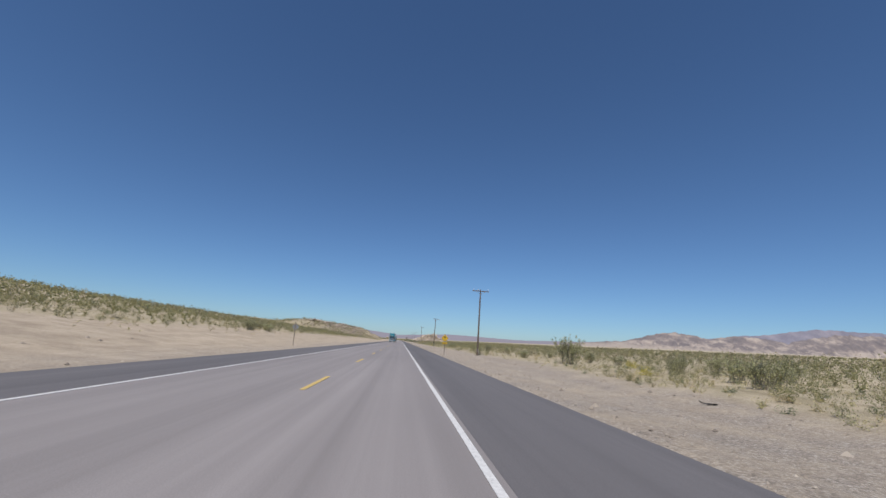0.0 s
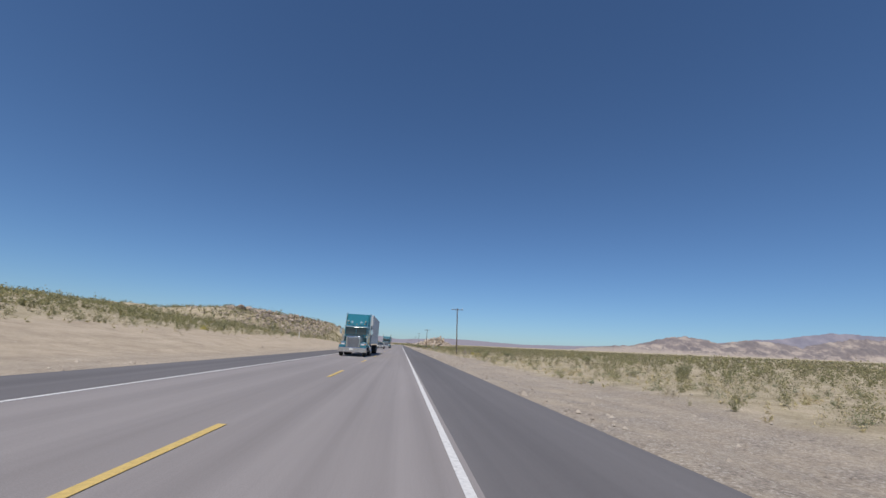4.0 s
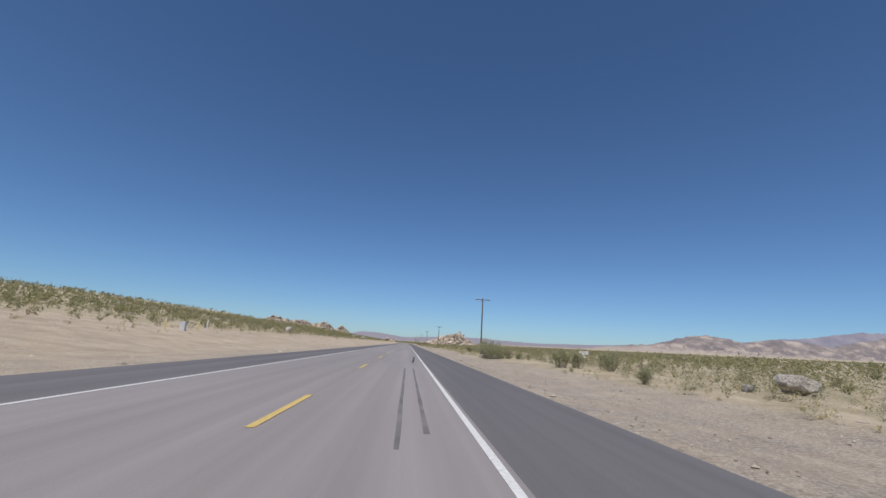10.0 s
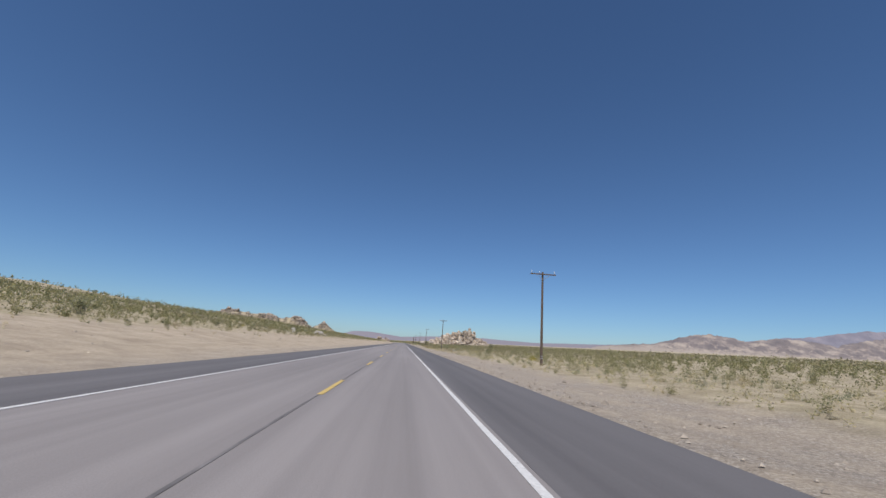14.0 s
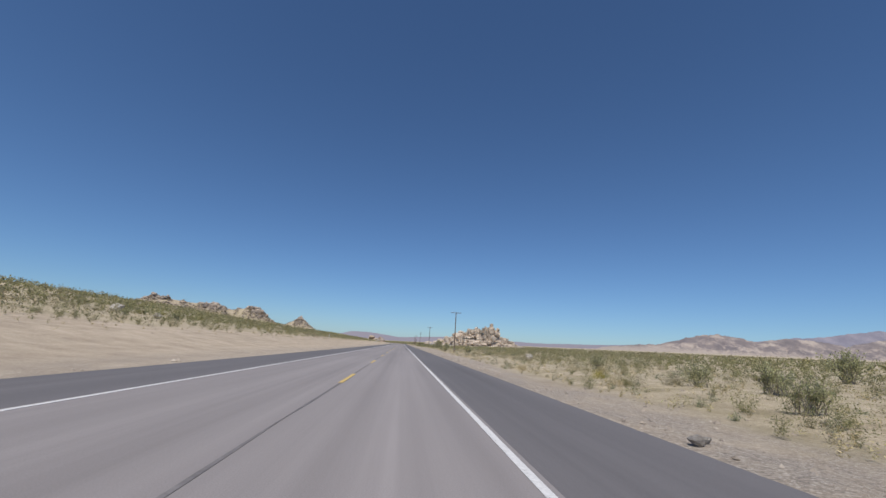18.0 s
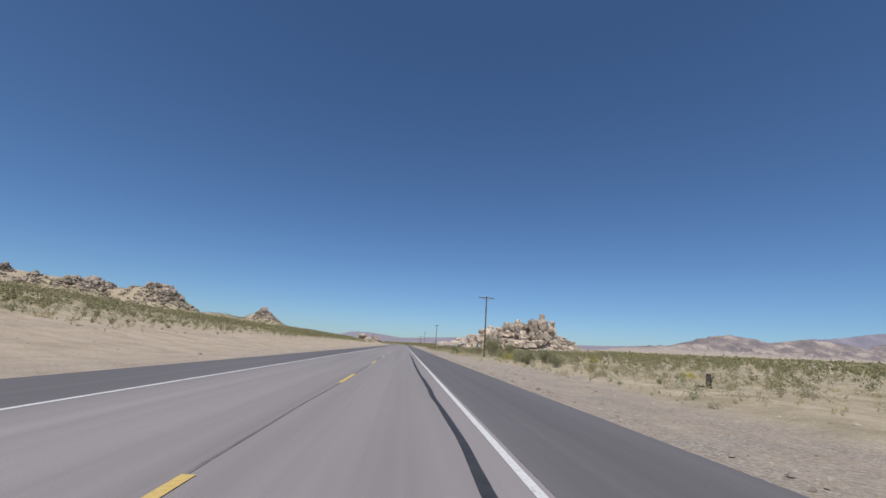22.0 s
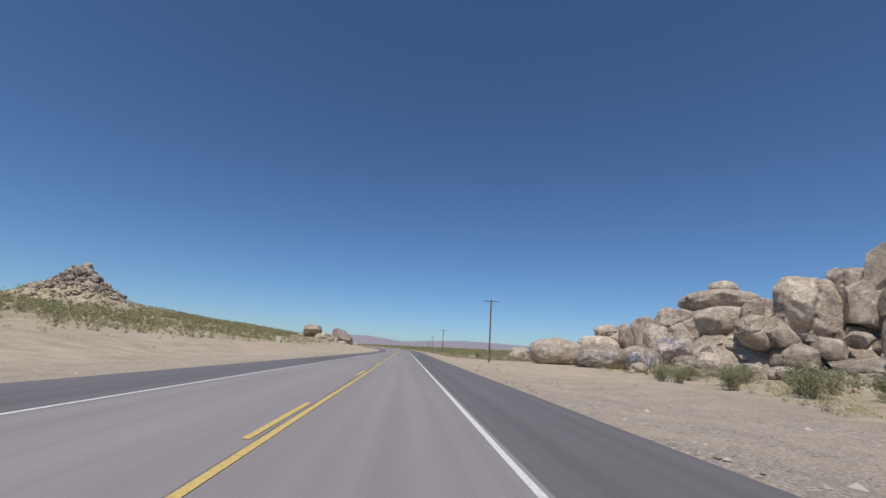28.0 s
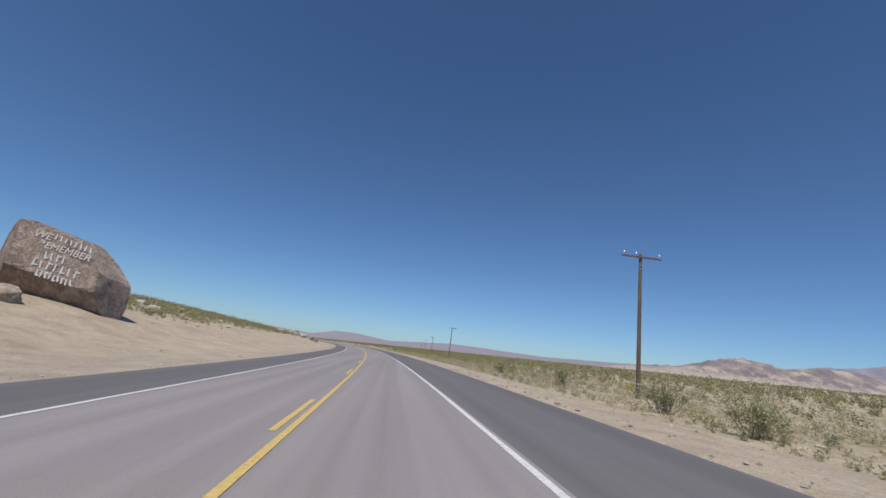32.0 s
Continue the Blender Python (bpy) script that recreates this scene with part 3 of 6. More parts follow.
# x, y, middle height, width, height
FRONT = [(25.4, 984, 1.9, 8.0, 3.9), (28.0, 973.3, 1.5, 7.0, 3.0), (32.3, 984, 2.9, 6.0, 3.6), (35.2, 986.5, 5.5, 4.4, 2.5), (36.4, 983, 4.8, 2.0, 4.0),
         (40.6, 985, 4.6, 4.4, 6.8), (30.4, 967.5, 1.4, 3.9, 2.8), (34.4, 968.5, 2.8, 4.6, 4.4), (36.0, 974, 4.0, 3.4, 4.4), (41.0, 977, 6.4, 5.6, 5.0)]
UPPER = [(47.3, 975.7, 7.3, 9.6, 4.3), (51.3, 981.5, 11.3, 10.6, 3.2), (53.4, 983.0, 13.9, 4.0, 2.2), (35.5, 967, 1.3, 3.2, 1.9), (37.7, 966, 1.5, 3.6, 2.3),
         (32.7, 971, 0.6, 2.0, 1.2), (50.4, 965, 8.9, 7.0, 6.6), (44.2, 966, 5.6, 4.0, 3.6), (45.4, 968, 8.2, 2.6, 2.8), (34.5, 962, 1.0, 2.4, 1.6),
         (47.0, 978.0, 3.0, 8.5, 6.5), (52.0, 983.0, 5.6, 9.5, 10.0), (41.5, 982.0, 2.0, 6.0, 6.0), (36.5, 986.0, 2.4, 5.0, 4.6), (45.0, 984.0, 4.0, 6.5, 8.5), (56.5, 980.0, 6.0, 8.0, 11.0), (38.5, 978.5, 2.4, 5.0, 5.0)]
BODY = [(45.7, 965.1, 5.7, 3.8, 3.5), (53.8, 963.1, 12.2, 2.8, 3.3), (52.3, 960.7, 9.1, 2.7, 5.4), (53.6, 958.0, 8.4, 2.9, 4.2), (57.2, 961.2, 13.6, 2.7, 5.5), (59.6, 960.5, 14.0, 2.8, 4.6),
      (58.0, 958.4, 11.0, 3.2, 1.9), (61.0, 959.3, 13.4, 1.4, 5.0), (63.7, 959.4, 14.6, 3.0, 6.9), (65.5, 956.3, 13.9, 4.8, 5.5), (67.9, 954.0, 14.7, 2.6, 2.8), (54.3, 954.5, 5.5, 4.4, 4.5),
      (56.5, 957.0, 8.9, 4.6, 1.6), (59.4, 955.7, 9.1, 2.9, 2.0), (51.3, 956.3, 5.4, 3.2, 4.1), (58.0, 952.6, 5.7, 4.0, 3.1), (57.6, 950.7, 4.2, 6.7, 2.3), (60.8, 948.3, 4.2, 3.8, 2.4)]
WALL = [(62.2, 954.2, 9.7, 3.1, 1.9), (64.5, 953.6, 11.1, 2.4, 2.4), (63.9, 951.6, 9.2, 2.5, 3.8), (65.4, 951.3, 10.2, 1.8, 3.1), (64.3, 949.1, 7.1, 4.6, 2.7), (62.9, 948.2, 5.3, 3.9, 3.1),
      (66.4, 948.9, 8.4, 3.6, 2.5), (70.3, 951.1, 14.3, 4.4, 8.2), (75.2, 952.0, 19.4, 2.9, 3.7), (74.7, 949.9, 14.7, 5.5, 7.1), (70.6, 953.9, 17.5, 2.3, 2.9), (80.3, 949.6, 16.8, 2.6, 2.7),
      (78.8, 948.4, 13.8, 3.6, 4.1), (68.8, 948.5, 9.4, 3.3, 3.9), (69.6, 947.7, 8.2, 2.8, 2.8), (73.1, 947.6, 9.8, 4.5, 5.1), (75.8, 946.6, 9.2, 3.5, 5.3), (66.2, 947.0, 5.5, 4.2, 2.6)]
BASE = [(80.0, 950.8, 13.0, 4.5, 6.0), (79.0, 951.0, 9.0, 6.0, 6.5), (66.6, 946.1, 4.1, 7.2, 2.8), (71.5, 945.7, 5.8, 5.4, 3.2), (69.4, 946.4, 5.9, 2.8, 2.3), (66.3, 945.5, 3.1, 3.1, 1.4), (47.3, 960.2, 3.8, 3.4, 2.1), (47.5, 956.9, 2.0, 5.4, 2.2),
      (45.6, 961.4, 2.9, 3.5, 2.9), (54.7, 950.2, 2.4, 2.2, 1.3), (56.8, 949.3, 2.8, 2.9, 1.5), (49.5, 958.8, 5.0, 2.6, 1.8), (60.3, 949.7, 5.0, 2.5, 2.0), (74.3, 945.0, 5.8, 2.6, 2.2),
      (49.8, 953.6, 2.7, 3.0, 2.0), (53.4, 951.9, 3.0, 3.4, 1.8), (63.2, 946.9, 3.8, 3.2, 1.8), (57.0, 954.1, 6.5, 2.0, 2.5)]
DOME = [rock_mesh("boulder", 590 + i, 5, 4, 0.055, square=2.5, sharp=40, keep=(0.78, 0.97)) for i in range(3)]
ROUND = [rock_mesh("boulder", 600 + i, 5, 9, 0.10, square=2.9, sharp=26, keep=(0.66, 0.95), cracks=1 + i % 2) for i in range(8)]
front = []
for i, (x, y, z, w, h) in enumerate(FRONT + UPPER):
    front.append(rock_at("boulder", DOME[i % 3] if i in (0, 1, 2, 6, 10, 11, 12) else ROUND[i % 8], x, y, z, w * 1.04, w * 0.9, h * 1.14, (i * 180) % 360 + (i % 3 - 1) * 9, (i % 3 - 1) * 3, outcrop))
BLOCK = [rock_mesh("boulder", 640 + i, 4, 13, 0.07, square=(5.0, 8.0)[i % 2], sharp=20, keep=(0.64, 0.98), cracks=i % 3) for i in range(14)]
body_rocks = []
for i, (x, y, z, w, h) in enumerate(BODY + WALL + BASE):
    me = ROUND[i % 8] if i % 5 == 0 and h < w * 0.62 else BLOCK[i % 14]
    name = "pillar" if h > w * 1.6 else "boulder"
    body_rocks.append(rock_at(name, me, x, y, z, w * 1.06, max(w, h * 0.7) * 0.95, h * 1.06, (i * 90) % 360 + (i % 5 - 2) * 6, (i % 5 - 2) * 4, outcrop if x < 56 else ridge))
rs = np.random.RandomState(12)
made = 0
while made < 400:
    x = rs.uniform(28, 104)
    mid = float(np.interp(x, [22, 40, 60, 75, 104], [984, 969, 957, 952, 956]))
    reach = float(np.interp(x, [22, 40, 75, 104], [5, 8, 15, 10]))
    y = mid + reach * rs.uniform(-1.02, 0.5)
    e = float(outcrop_height(x, y))
    if (y > 966 and x < 44) or e > 12:
        continue
    s = rs.uniform(1.0, 2.5)
    tall = rs.uniform(0.65, 1.05) if e < 9 else rs.uniform(0.8, 1.5)
    z = max(float(core_z(x, y)), float(ground_z(x, y))) + s * tall * 0.12
    rock_at("boulder", (BLOCK[rs.randint(14)] if s > 1.4 else MID[rs.randint(12)]), x, y, z, s * rs.uniform(0.9, 1.4), s * rs.uniform(0.8, 1.2), s * tall, rs.uniform(0, 360), rs.uniform(-14, 14), outcrop if x < 52 else ridge)
    made += 1
# broken blocks down its far shoulder and behind the pillars
for i in range(70):
    back = i >= 40
    x = rs.uniform(56, 84) if back else rs.uniform(80, 103)
    y = rs.uniform(957, 968) if back else 956 + rs.uniform(-9, 7)
    s = rs.uniform(2.2, 4.4) * (1.0 if x < 95 else 0.75)
    z = max(float(core_z(x, y)), float(ground_z(x, y))) + s * 0.2
    rock_at("boulder", BLOCK[rs.randint(14)], x, y, z, s * rs.uniform(0.9, 1.3), s, s * rs.uniform(0.7, 1.2), rs.uniform(0, 360), rs.uniform(-10, 10), ridge)
# a foot of smaller stones along its front
fallen = thing("fallen_boulders", Matrix.Identity(4), "small brown boulders fallen along the outcrop's foot", "boulders")
for i in range(90):
    x = rs.uniform(28, 95)
    y = float(np.interp(x, [22, 40, 60, 75, 104], [974, 956, 944, 936, 944])) + rs.uniform(-3.5, 4)
    s = rs.uniform(0.7, 2.0)
    rock_at("boulder", MID[rs.randint(12)], x, y, float(ground_z(x, y)) + s * 0.22, s * 1.25, s, s * 0.75, rs.uniform(0, 360), 0, fallen)
wedged = thing("wedged_boulders", Matrix.Identity(4), "small tan boulders wedged between the outcrop's large ones", "boulders")
wedge = np.random.RandomState(47)
for i in range(200):
    x = wedge.uniform(30, 98)
    y = float(np.interp(x, [22, 40, 60, 75, 104], [974, 956, 944, 936, 944])) + wedge.uniform(0, 15)
    s = wedge.uniform(0.5, 1.5)
    rock_at("boulder", MID[wedge.randint(12)], x, y, max(float(core_z(x, y)), float(ground_z(x, y))) + s * wedge.uniform(0.2, 0.9), s * 1.2, s, s * wedge.uniform(0.7, 1.3), wedge.uniform(0, 360), 0, wedged)


def boulder_hill(label, hill, n, seed, size=(0.8, 2.4)):
    """Loose boulders over a rise of the ground; the rise itself belongs to the ground."""
    hx, hy, hh, rx, ry = hill
    ob = thing("boulder_hill", Matrix.Identity(4), label, "rocky hill", "rocky hills on the slope")
    r = np.random.RandomState(seed)
    for _ in range(n):
        a, d = r.uniform(0, 2 * math.pi), abs(r.normal(0, 0.5))
        x, y = hx + math.cos(a) * d * rx, hy + math.sin(a) * d * ry
        s = r.uniform(*size) * (1.5 if r.rand() < 0.15 else 1) * (1.25 - 0.35 * min(d, 1.5))
        rock_at("boulder", HILLMID[r.randint(10)], x, y, float(ground_z(x, y)) + s * 0.28, s * r.uniform(0.9, 1.4), s, s * r.uniform(0.7, 1.15), r.uniform(0, 360), r.uniform(-15, 15), ob)
    return ob


boulder_hill("cone-shaped hill heaped with brown boulders", HILLS[0], 290, 21, (0.7, 1.9))
boulder_hill("steep knoll of broken brown boulders above the scrub", HILLS[1], 270, 22, (0.7, 2.0))
boulder_hill("rocky ridge of weathered boulders above the scrub", HILLS[2], 300, 23, (0.7, 2.0))
boulder_hill("far rocky ridge crowned with boulders", HILLS[3], 180, 24, (0.7, 1.9))
# the rocky hill that the road cuts into
cut_hill = thing("rock_cutting", Matrix.Identity(4), "rocky hillside cut of broken grey and tan granite", "rock cutting")
r = np.random.RandomState(31)
made = 0
while made < 200:
    y = 327 + np.clip(r.normal(0, 8), -13, 16)
    left = 6.5 + abs(r.normal(0, 1)) * 7.5
    x = -6.9 - left
    s = r.uniform(0.28, 0.7) * (2.2 if r.rand() < 0.08 else 1.0)
    rock_at("rock", CUT[r.randint(10)], x, y, float(ground_z(x, y)) - s * 0.08, s * r.uniform(0.9, 1.6), s * r.uniform(0.8, 1.3), s * r.uniform(0.7, 1.3), r.uniform(0, 360), r.uniform(-25, 25), cut_hill)
    made += 1
crest = thing("hilltop_rocks", Matrix.Identity(4), "brown boulders along the crest of the road-cut hill", "rocks")
for i in range(290):
    y = 298 + float(np.clip(r.normal(0, 16), -36, 28))
    x = -abs(r.normal(0, 1)) * 13 - 31
    s = r.uniform(0.4, 1.35)
    rock_at("rock", HILLMID[r.randint(10)], x, y, float(ground_z(x, y)) + s * 0.22, s * 1.2, s, s * r.uniform(0.7, 1.1), r.uniform(0, 360), 0, crest)
for i in range(70):
    x, y = -39 - abs(r.normal(0, 7)), 303 + float(r.normal(0, 6))
    s = r.uniform(0.9, 2.1)
    rock_at("rock", HILLMID[r.randint(10)], x, y, float(ground_z(x, y)) + s * 0.22, s * 1.2, s, s * r.uniform(0.7, 1.1), r.uniform(0, 360), r.uniform(-12, 12), crest)
for x, y, s in ((-64.5, 310, 3.4), (-62, 312, 2.6), (-67.5, 309, 2.8), (-60, 309, 2.0), (-70, 311, 2.2), (-52, 306, 2.0), (-50, 309, 1.6), (-55, 304, 1.7), (-43.5, 318, 2.0), (-41.5, 319, 1.5), (-45.5, 317, 1.6)):
    rock_at("rock", HILLMID[int(s * 10) % 10], x, y, float(ground_z(x, y)) + s * 0.3, s * 1.3, s, s * 0.95, s * 77, 0, crest)


def rubble(name, n, seed, spread, size, mat, label):
    """Broken stone too fine to pick apart: one mesh of faceted pieces. spread(r, n) gives their x and y."""
    r = np.random.RandomState(seed)
    x, y = spread(r, n)
    z = ground_z(x, y)
    s = size[0] + (size[1] - size[0]) * r.rand(n) ** 3
    base = np.array([(1, 0.2, 0), (0.1, 1, 0.1), (-1, 0, 0.1), (0, -1, 0), (0.2, 0.1, 0.85), (0, 0, -0.5), (0.7, -0.6, 0.6), (-0.6, 0.6, 0.55)])
    v = base[None] * r.uniform(0.55, 1.3, (n, 8, 1)) * s[:, None, None] * r.uniform(0.6, 1.2, (n, 1, 3))
    a = r.uniform(0, 6.28, n)
    ca, sa = np.cos(a)[:, None], np.sin(a)[:, None]
    v = np.stack([v[..., 0] * ca - v[..., 1] * sa, v[..., 0] * sa + v[..., 1] * ca, v[..., 2]], -1) + np.stack([x, y, z], -1)[:, None, :]
    tri = np.array([(0, 1, 4), (1, 7, 4), (1, 2, 7), (7, 2, 4), (2, 3, 4), (3, 6, 4), (3, 0, 6), (6, 0, 4), (1, 0, 5), (2, 1, 5), (3, 2, 5), (0, 3, 5)])
    f = (np.arange(n)[:, None, None] * 8 + tri[None]).reshape(-1, 3)
    ob = mesh_ob(name, v.reshape(-1, 3).tolist(), f.tolist(), mat)
    return tagged(ob, label, "rubble", kind="stuff")


M_RUBBLE = leaf_material("cut_rubble", (0.36, 0.30, 0.21), (0.60, 0.52, 0.385))
M_HILLRUBBLE = leaf_material("hill_rubble", (0.18, 0.145, 0.115), (0.43, 0.365, 0.295))
rubble("cutting_rubble", 7000, 91, lambda r, n: (-12.6 - np.abs(r.normal(0, 1, n)) * 6.0, 327 + np.clip(r.normal(0, 9, n), -18, 17)), (0.05, 0.26), M_RUBBLE, "broken grey and tan stone on the cut face")
rubble("hill_rubble", 11000, 92, lambda r, n: (-25 - np.abs(r.normal(0, 1, n)) * 20, r.uniform(262, 344, n)), (0.07, 0.5), M_HILLRUBBLE, "brown stones over the hilltop")
for i, (hx, hy, hh, rx, ry) in enumerate(HILLS[:4]):
    rubble("hill_rubble", 2800, 93 + i, lambda r, n: (hx + np.clip(r.normal(0, 0.5, n), -1.5, 1.5) * rx, hy + np.clip(r.normal(0, 0.55, n), -1.5, 1.5) * ry), (0.2, 0.9), M_HILLRUBBLE, "brown stones between the hill's boulders")
rubble("outcrop_rubble", 900, 99, lambda r, n: (r.uniform(26, 100, n), r.uniform(936, 985, n)), (0.2, 0.8), M_HILLRUBBLE, "stones about the foot of the outcrop")


def lone_boulder(me, x, y, w, d, h, turn, label, z=None, sink=0.36):
    ob = rock_at("boulder", me, x, y, float(ground_z(x, y)) + h * sink if z is None else z, w, d, h, turn)
    return tagged(ob, label, "boulder", "boulders by the road")


# the boulders above the bend
huge_me = rock_mesh("boulder", 78, 4, 3, 0.07, planes=(((0.0, -0.60, -0.80), 0.36), ((0.1, 0.0, 1.0), 0.80)), square=2.6, sharp=30)
lone_boulder(huge_me, -32.1, 1078.5, 6.3, 5.8, 5.8, 0, "huge round tan boulder with a dark undercut side", 5.0)
for k, (x, y, z, w, h) in enumerate(((-26.6, 1074.0, 3.6, 3.6, 2.4), (-24.6, 1071, 2.4, 3.2, 1.9), (-22.6, 1072.0, 2.3, 2.4, 2.4), (-28.6, 1071.5, 2.7, 2.2, 1.4), (-28.6, 1074, 3.3, 2.4, 2.0), (-25.2, 1075.2, 2.7, 2.2, 2.0), (-36.5, 1080, 3.2, 2.6, 1.8))):
    lone_boulder(ROUND[(k + 1) % 6], x, y, w, w * 0.85, h, 50 * k, "rounded tan boulder on the sandy bank", z)
low = lone_boulder(ROUND[5], -20.3, 1072.4, 2.6, 1.6, 1.4, 0, "low pale boulder with red painted scrawl", 1.5)
for k, (x, y, w, h) in enumerate(((-34, 1210, 3.4, 2.4), (-30, 1207, 2.6, 1.8), (-27, 1209, 3.0, 2.0), (-32, 1203, 2.0, 1.3), (-25, 1204, 1.8, 1.2), (-38, 1206, 2.4, 1.4), (-29, 1200, 1.4, 1.0))):
    lone_boulder(PALE[k % 5], x, y, w, w * 0.8, h, 40 * k, "pale boulder on the bank beyond the bend")
for k, (x, y, w) in enumerate(((-31, 1109, 1.5), (-33, 1111, 1.0), (-29, 1119, 0.7), (-40, 1122, 1.8), (-22, 1112, 0.5), (-45, 1131, 2.0), (-33, 1138, 0.8), (-47, 1152, 1.7))):
    lone_boulder(PALE[k % 5], x, y, w * 1.3, w, w * 0.75, 65 * k, "pale tan rock among shrubs on the slope")
for k, (x, y, w) in enumerate(((-9.6, 1030, 0.2), (-9.1, 1030.8, 0.13), (-9.9, 1029.3, 0.1))):
    lone_boulder(PALE[k], x, y, w * 1.3, w, w * 0.8, 80 * k, "loose rock on the sandy shoulder")
FACE_N, FACE_D = Vector((0.30, -0.92, 0.24)).normalized(), 0.50
memorial_me = rock_mesh("painted_boulder", 77, 5, 0, 0.02, planes=(((-0.80, -0.58, 0.05), 0.80), ((0.36, 0.0, 0.93), 0.74), ((0.74, 0.0, 0.67), 0.62), ((-0.05, 0.1, 0.99), 0.90), ((0.98, -0.1, 0.12), 0.76), (FACE_N, FACE_D), ((0.0, -0.72, -0.69), 0.44)), square=4.0, sharp=24, material=M_BROWNROCK)
memorial = lone_boulder(memorial_me, -20.95, 1077.3, 7.9, 5.2, 6.9, 0, "large brown boulder painted with white lettering", 3.3)


def text_mesh(name, words, size, material, parent, m, extrude=0.004, label=""):
    cu = bpy.data.curves.new(name, "FONT")
    cu.body, cu.size, cu.extrude, cu.align_x, cu.align_y = words, size, extrude, "CENTER", "CENTER"
    tmp = new(name, cu)
    bpy.context.view_layer.update()
    me = bpy.data.meshes.new_from_object(tmp.evaluated_get(bpy.context.evaluated_depsgraph_get()))
    bpy.data.objects.remove(tmp)
    me.materials.append(material)
    ob = new(name, me)
    ob.parent = parent
    ob.matrix_basis = m
    if label:
        tagged(ob, label)
    return ob


M_SPRAY = surface("white_spray_paint", (0.55, 0.52, 0.49), (0.80, 0.78, 0.76), 6, 30, 0.8)
M_RED = surface("red_spray_paint", (0.40, 0.09, 0.08), (0.55, 0.14, 0.12), 6, 30, 0.8)
M_BLUE = surface("blue_spray_paint", (0.16, 0.20, 0.36), (0.30, 0.34, 0.50), 5, 30, 0.8)
M_ORANGE = surface("orange_lichen_paint", (0.42, 0.24, 0.12), (0.55, 0.36, 0.20), 3, 20, 0.9)
# lettering lies on the boulder's flat face; its frame undoes the boulder's stretch
half = Vector((3.75, 2.8, 3.55))
wn_ = Vector((FACE_N.x / half.x, FACE_N.y / half.y, FACE_N.z / half.z)).normalized()
f_mid = Vector((FACE_N.x * FACE_D * half.x, FACE_N.y * FACE_D * half.y, FACE_N.z * FACE_D * half.z))
f_right = Vector((wn_.y * -1, wn_.x, 0)).normalized()
f_right = f_right if f_right.x > 0 else -f_right
f_up = wn_.cross(f_right)
undo = Matrix.Diagonal((1 / half.x, 1 / half.y, 1 / half.z, 1))


def on_face(a, b, tilt=0.0, lift=0.045):
    p = f_mid + f_right * (a * 0.93 - 0.2) + f_up * (b * 0.80 + 0.12) + wn_ * lift
    rot = Matrix((f_right, f_up, wn_)).transposed().to_4x4()
    return undo @ Matrix.Translation(p) @ rot @ Matrix.Rotation(radians(tilt), 4, "Z")


def bar(name, w, h, material, parent, m, label=""):
    ob = part(name, box_bm(w, h, 0.02), material, parent, label)
    ob.matrix_basis = m
    return ob


text_mesh("lettering", "WE", 0.62, M_SPRAY, memorial, on_face(-1.1, 2.34, -13), label="white painted word")
text_mesh("lettering", "REMEMBER", 0.62, M_SPRAY, memorial, on_face(0.35, 1.3, -15), label="white painted word")
for k in range(8):
    bar("painted_bar", 0.08, 0.36, M_SPRAY, memorial, on_face(-0.4 + k * 0.3, 2.36 - k * 0.10, -10 + 12 * (k % 2)))
r = np.random.RandomState(5)
for row, (a0, b0, n, gap) in enumerate(((-0.55, 0.72, 4, 0.34), (-1.0, 0.05, 7, 0.40), (-0.6, -0.8, 9, 0.24))):
    for k in range(n):
        tall = 0.52 if row < 2 else 0.42
        at_x, at_y = a0 + k * gap, b0 - k * gap * 0.27 + r.uniform(-0.05, 0.05)
        bar("painted_bar", 0.085, tall, M_SPRAY, memorial, on_face(at_x, at_y, r.uniform(-12, 6)))
        if k % 2 == 0:
            bar("painted_bar", gap * 0.62, 0.085, M_SPRAY, memorial, on_face(at_x + gap * 0.3, at_y + (0.2 if k % 4 else -0.2), -14))

# single rocks on the verges
for x, y, w, h, lab in ((-25.6, 434, 1.5, 1.6, "pale upright boulder on the scrub slope"), (18.5, 648, 1.15, 1.1, "pale upright boulder in dry grass"), (18.6, 348, 1.9, 1.0, "pale grey split boulder on gravel")):
    lone_boulder(PALE[int(w * 3) % 4], x, y, w, w * 0.8, h, 30, lab)
for i, (x, y, s) in enumerate(((-27, 607, 1.2), (-26, 609, 1.6), (-27.4, 611, 1.3), (-25.5, 612, 1.0), (-24.6, 610.5, 0.8), (-26.6, 605, 0.9), (-30, 589, 1.4), (-29, 586, 0.9), (-35, 650, 1.3), (-31, 652, 0.9))):
    lone_boulder(PALE[i % 4], x, y, s * 1.25, s, s * 1.0, 50 * i, "white angular boulder dumped on the bank")
for i, (x, y, s) in enumerate(((14.5, 997.7, 0.7), (20.6, 998.8, 1.0), (12.6, 1004, 0.6), (15.0, 1005, 0.7), (27, 1009, 1.2), (33, 1013, 1.5), (29.5, 975, 1.5), (27.6, 976.5, 1.0))):
    lone_boulder(BIG[i % 12], x, y, s * 1.3, s, s * 0.7, 40 * i, "tan boulder half sunk in sand by the pull-out")
star_rock = lone_boulder(ROUND[3], 24.2, 1001, 4.5, 3.4, 2.9, 10, "pale boulder sprayed with blue and white paint")
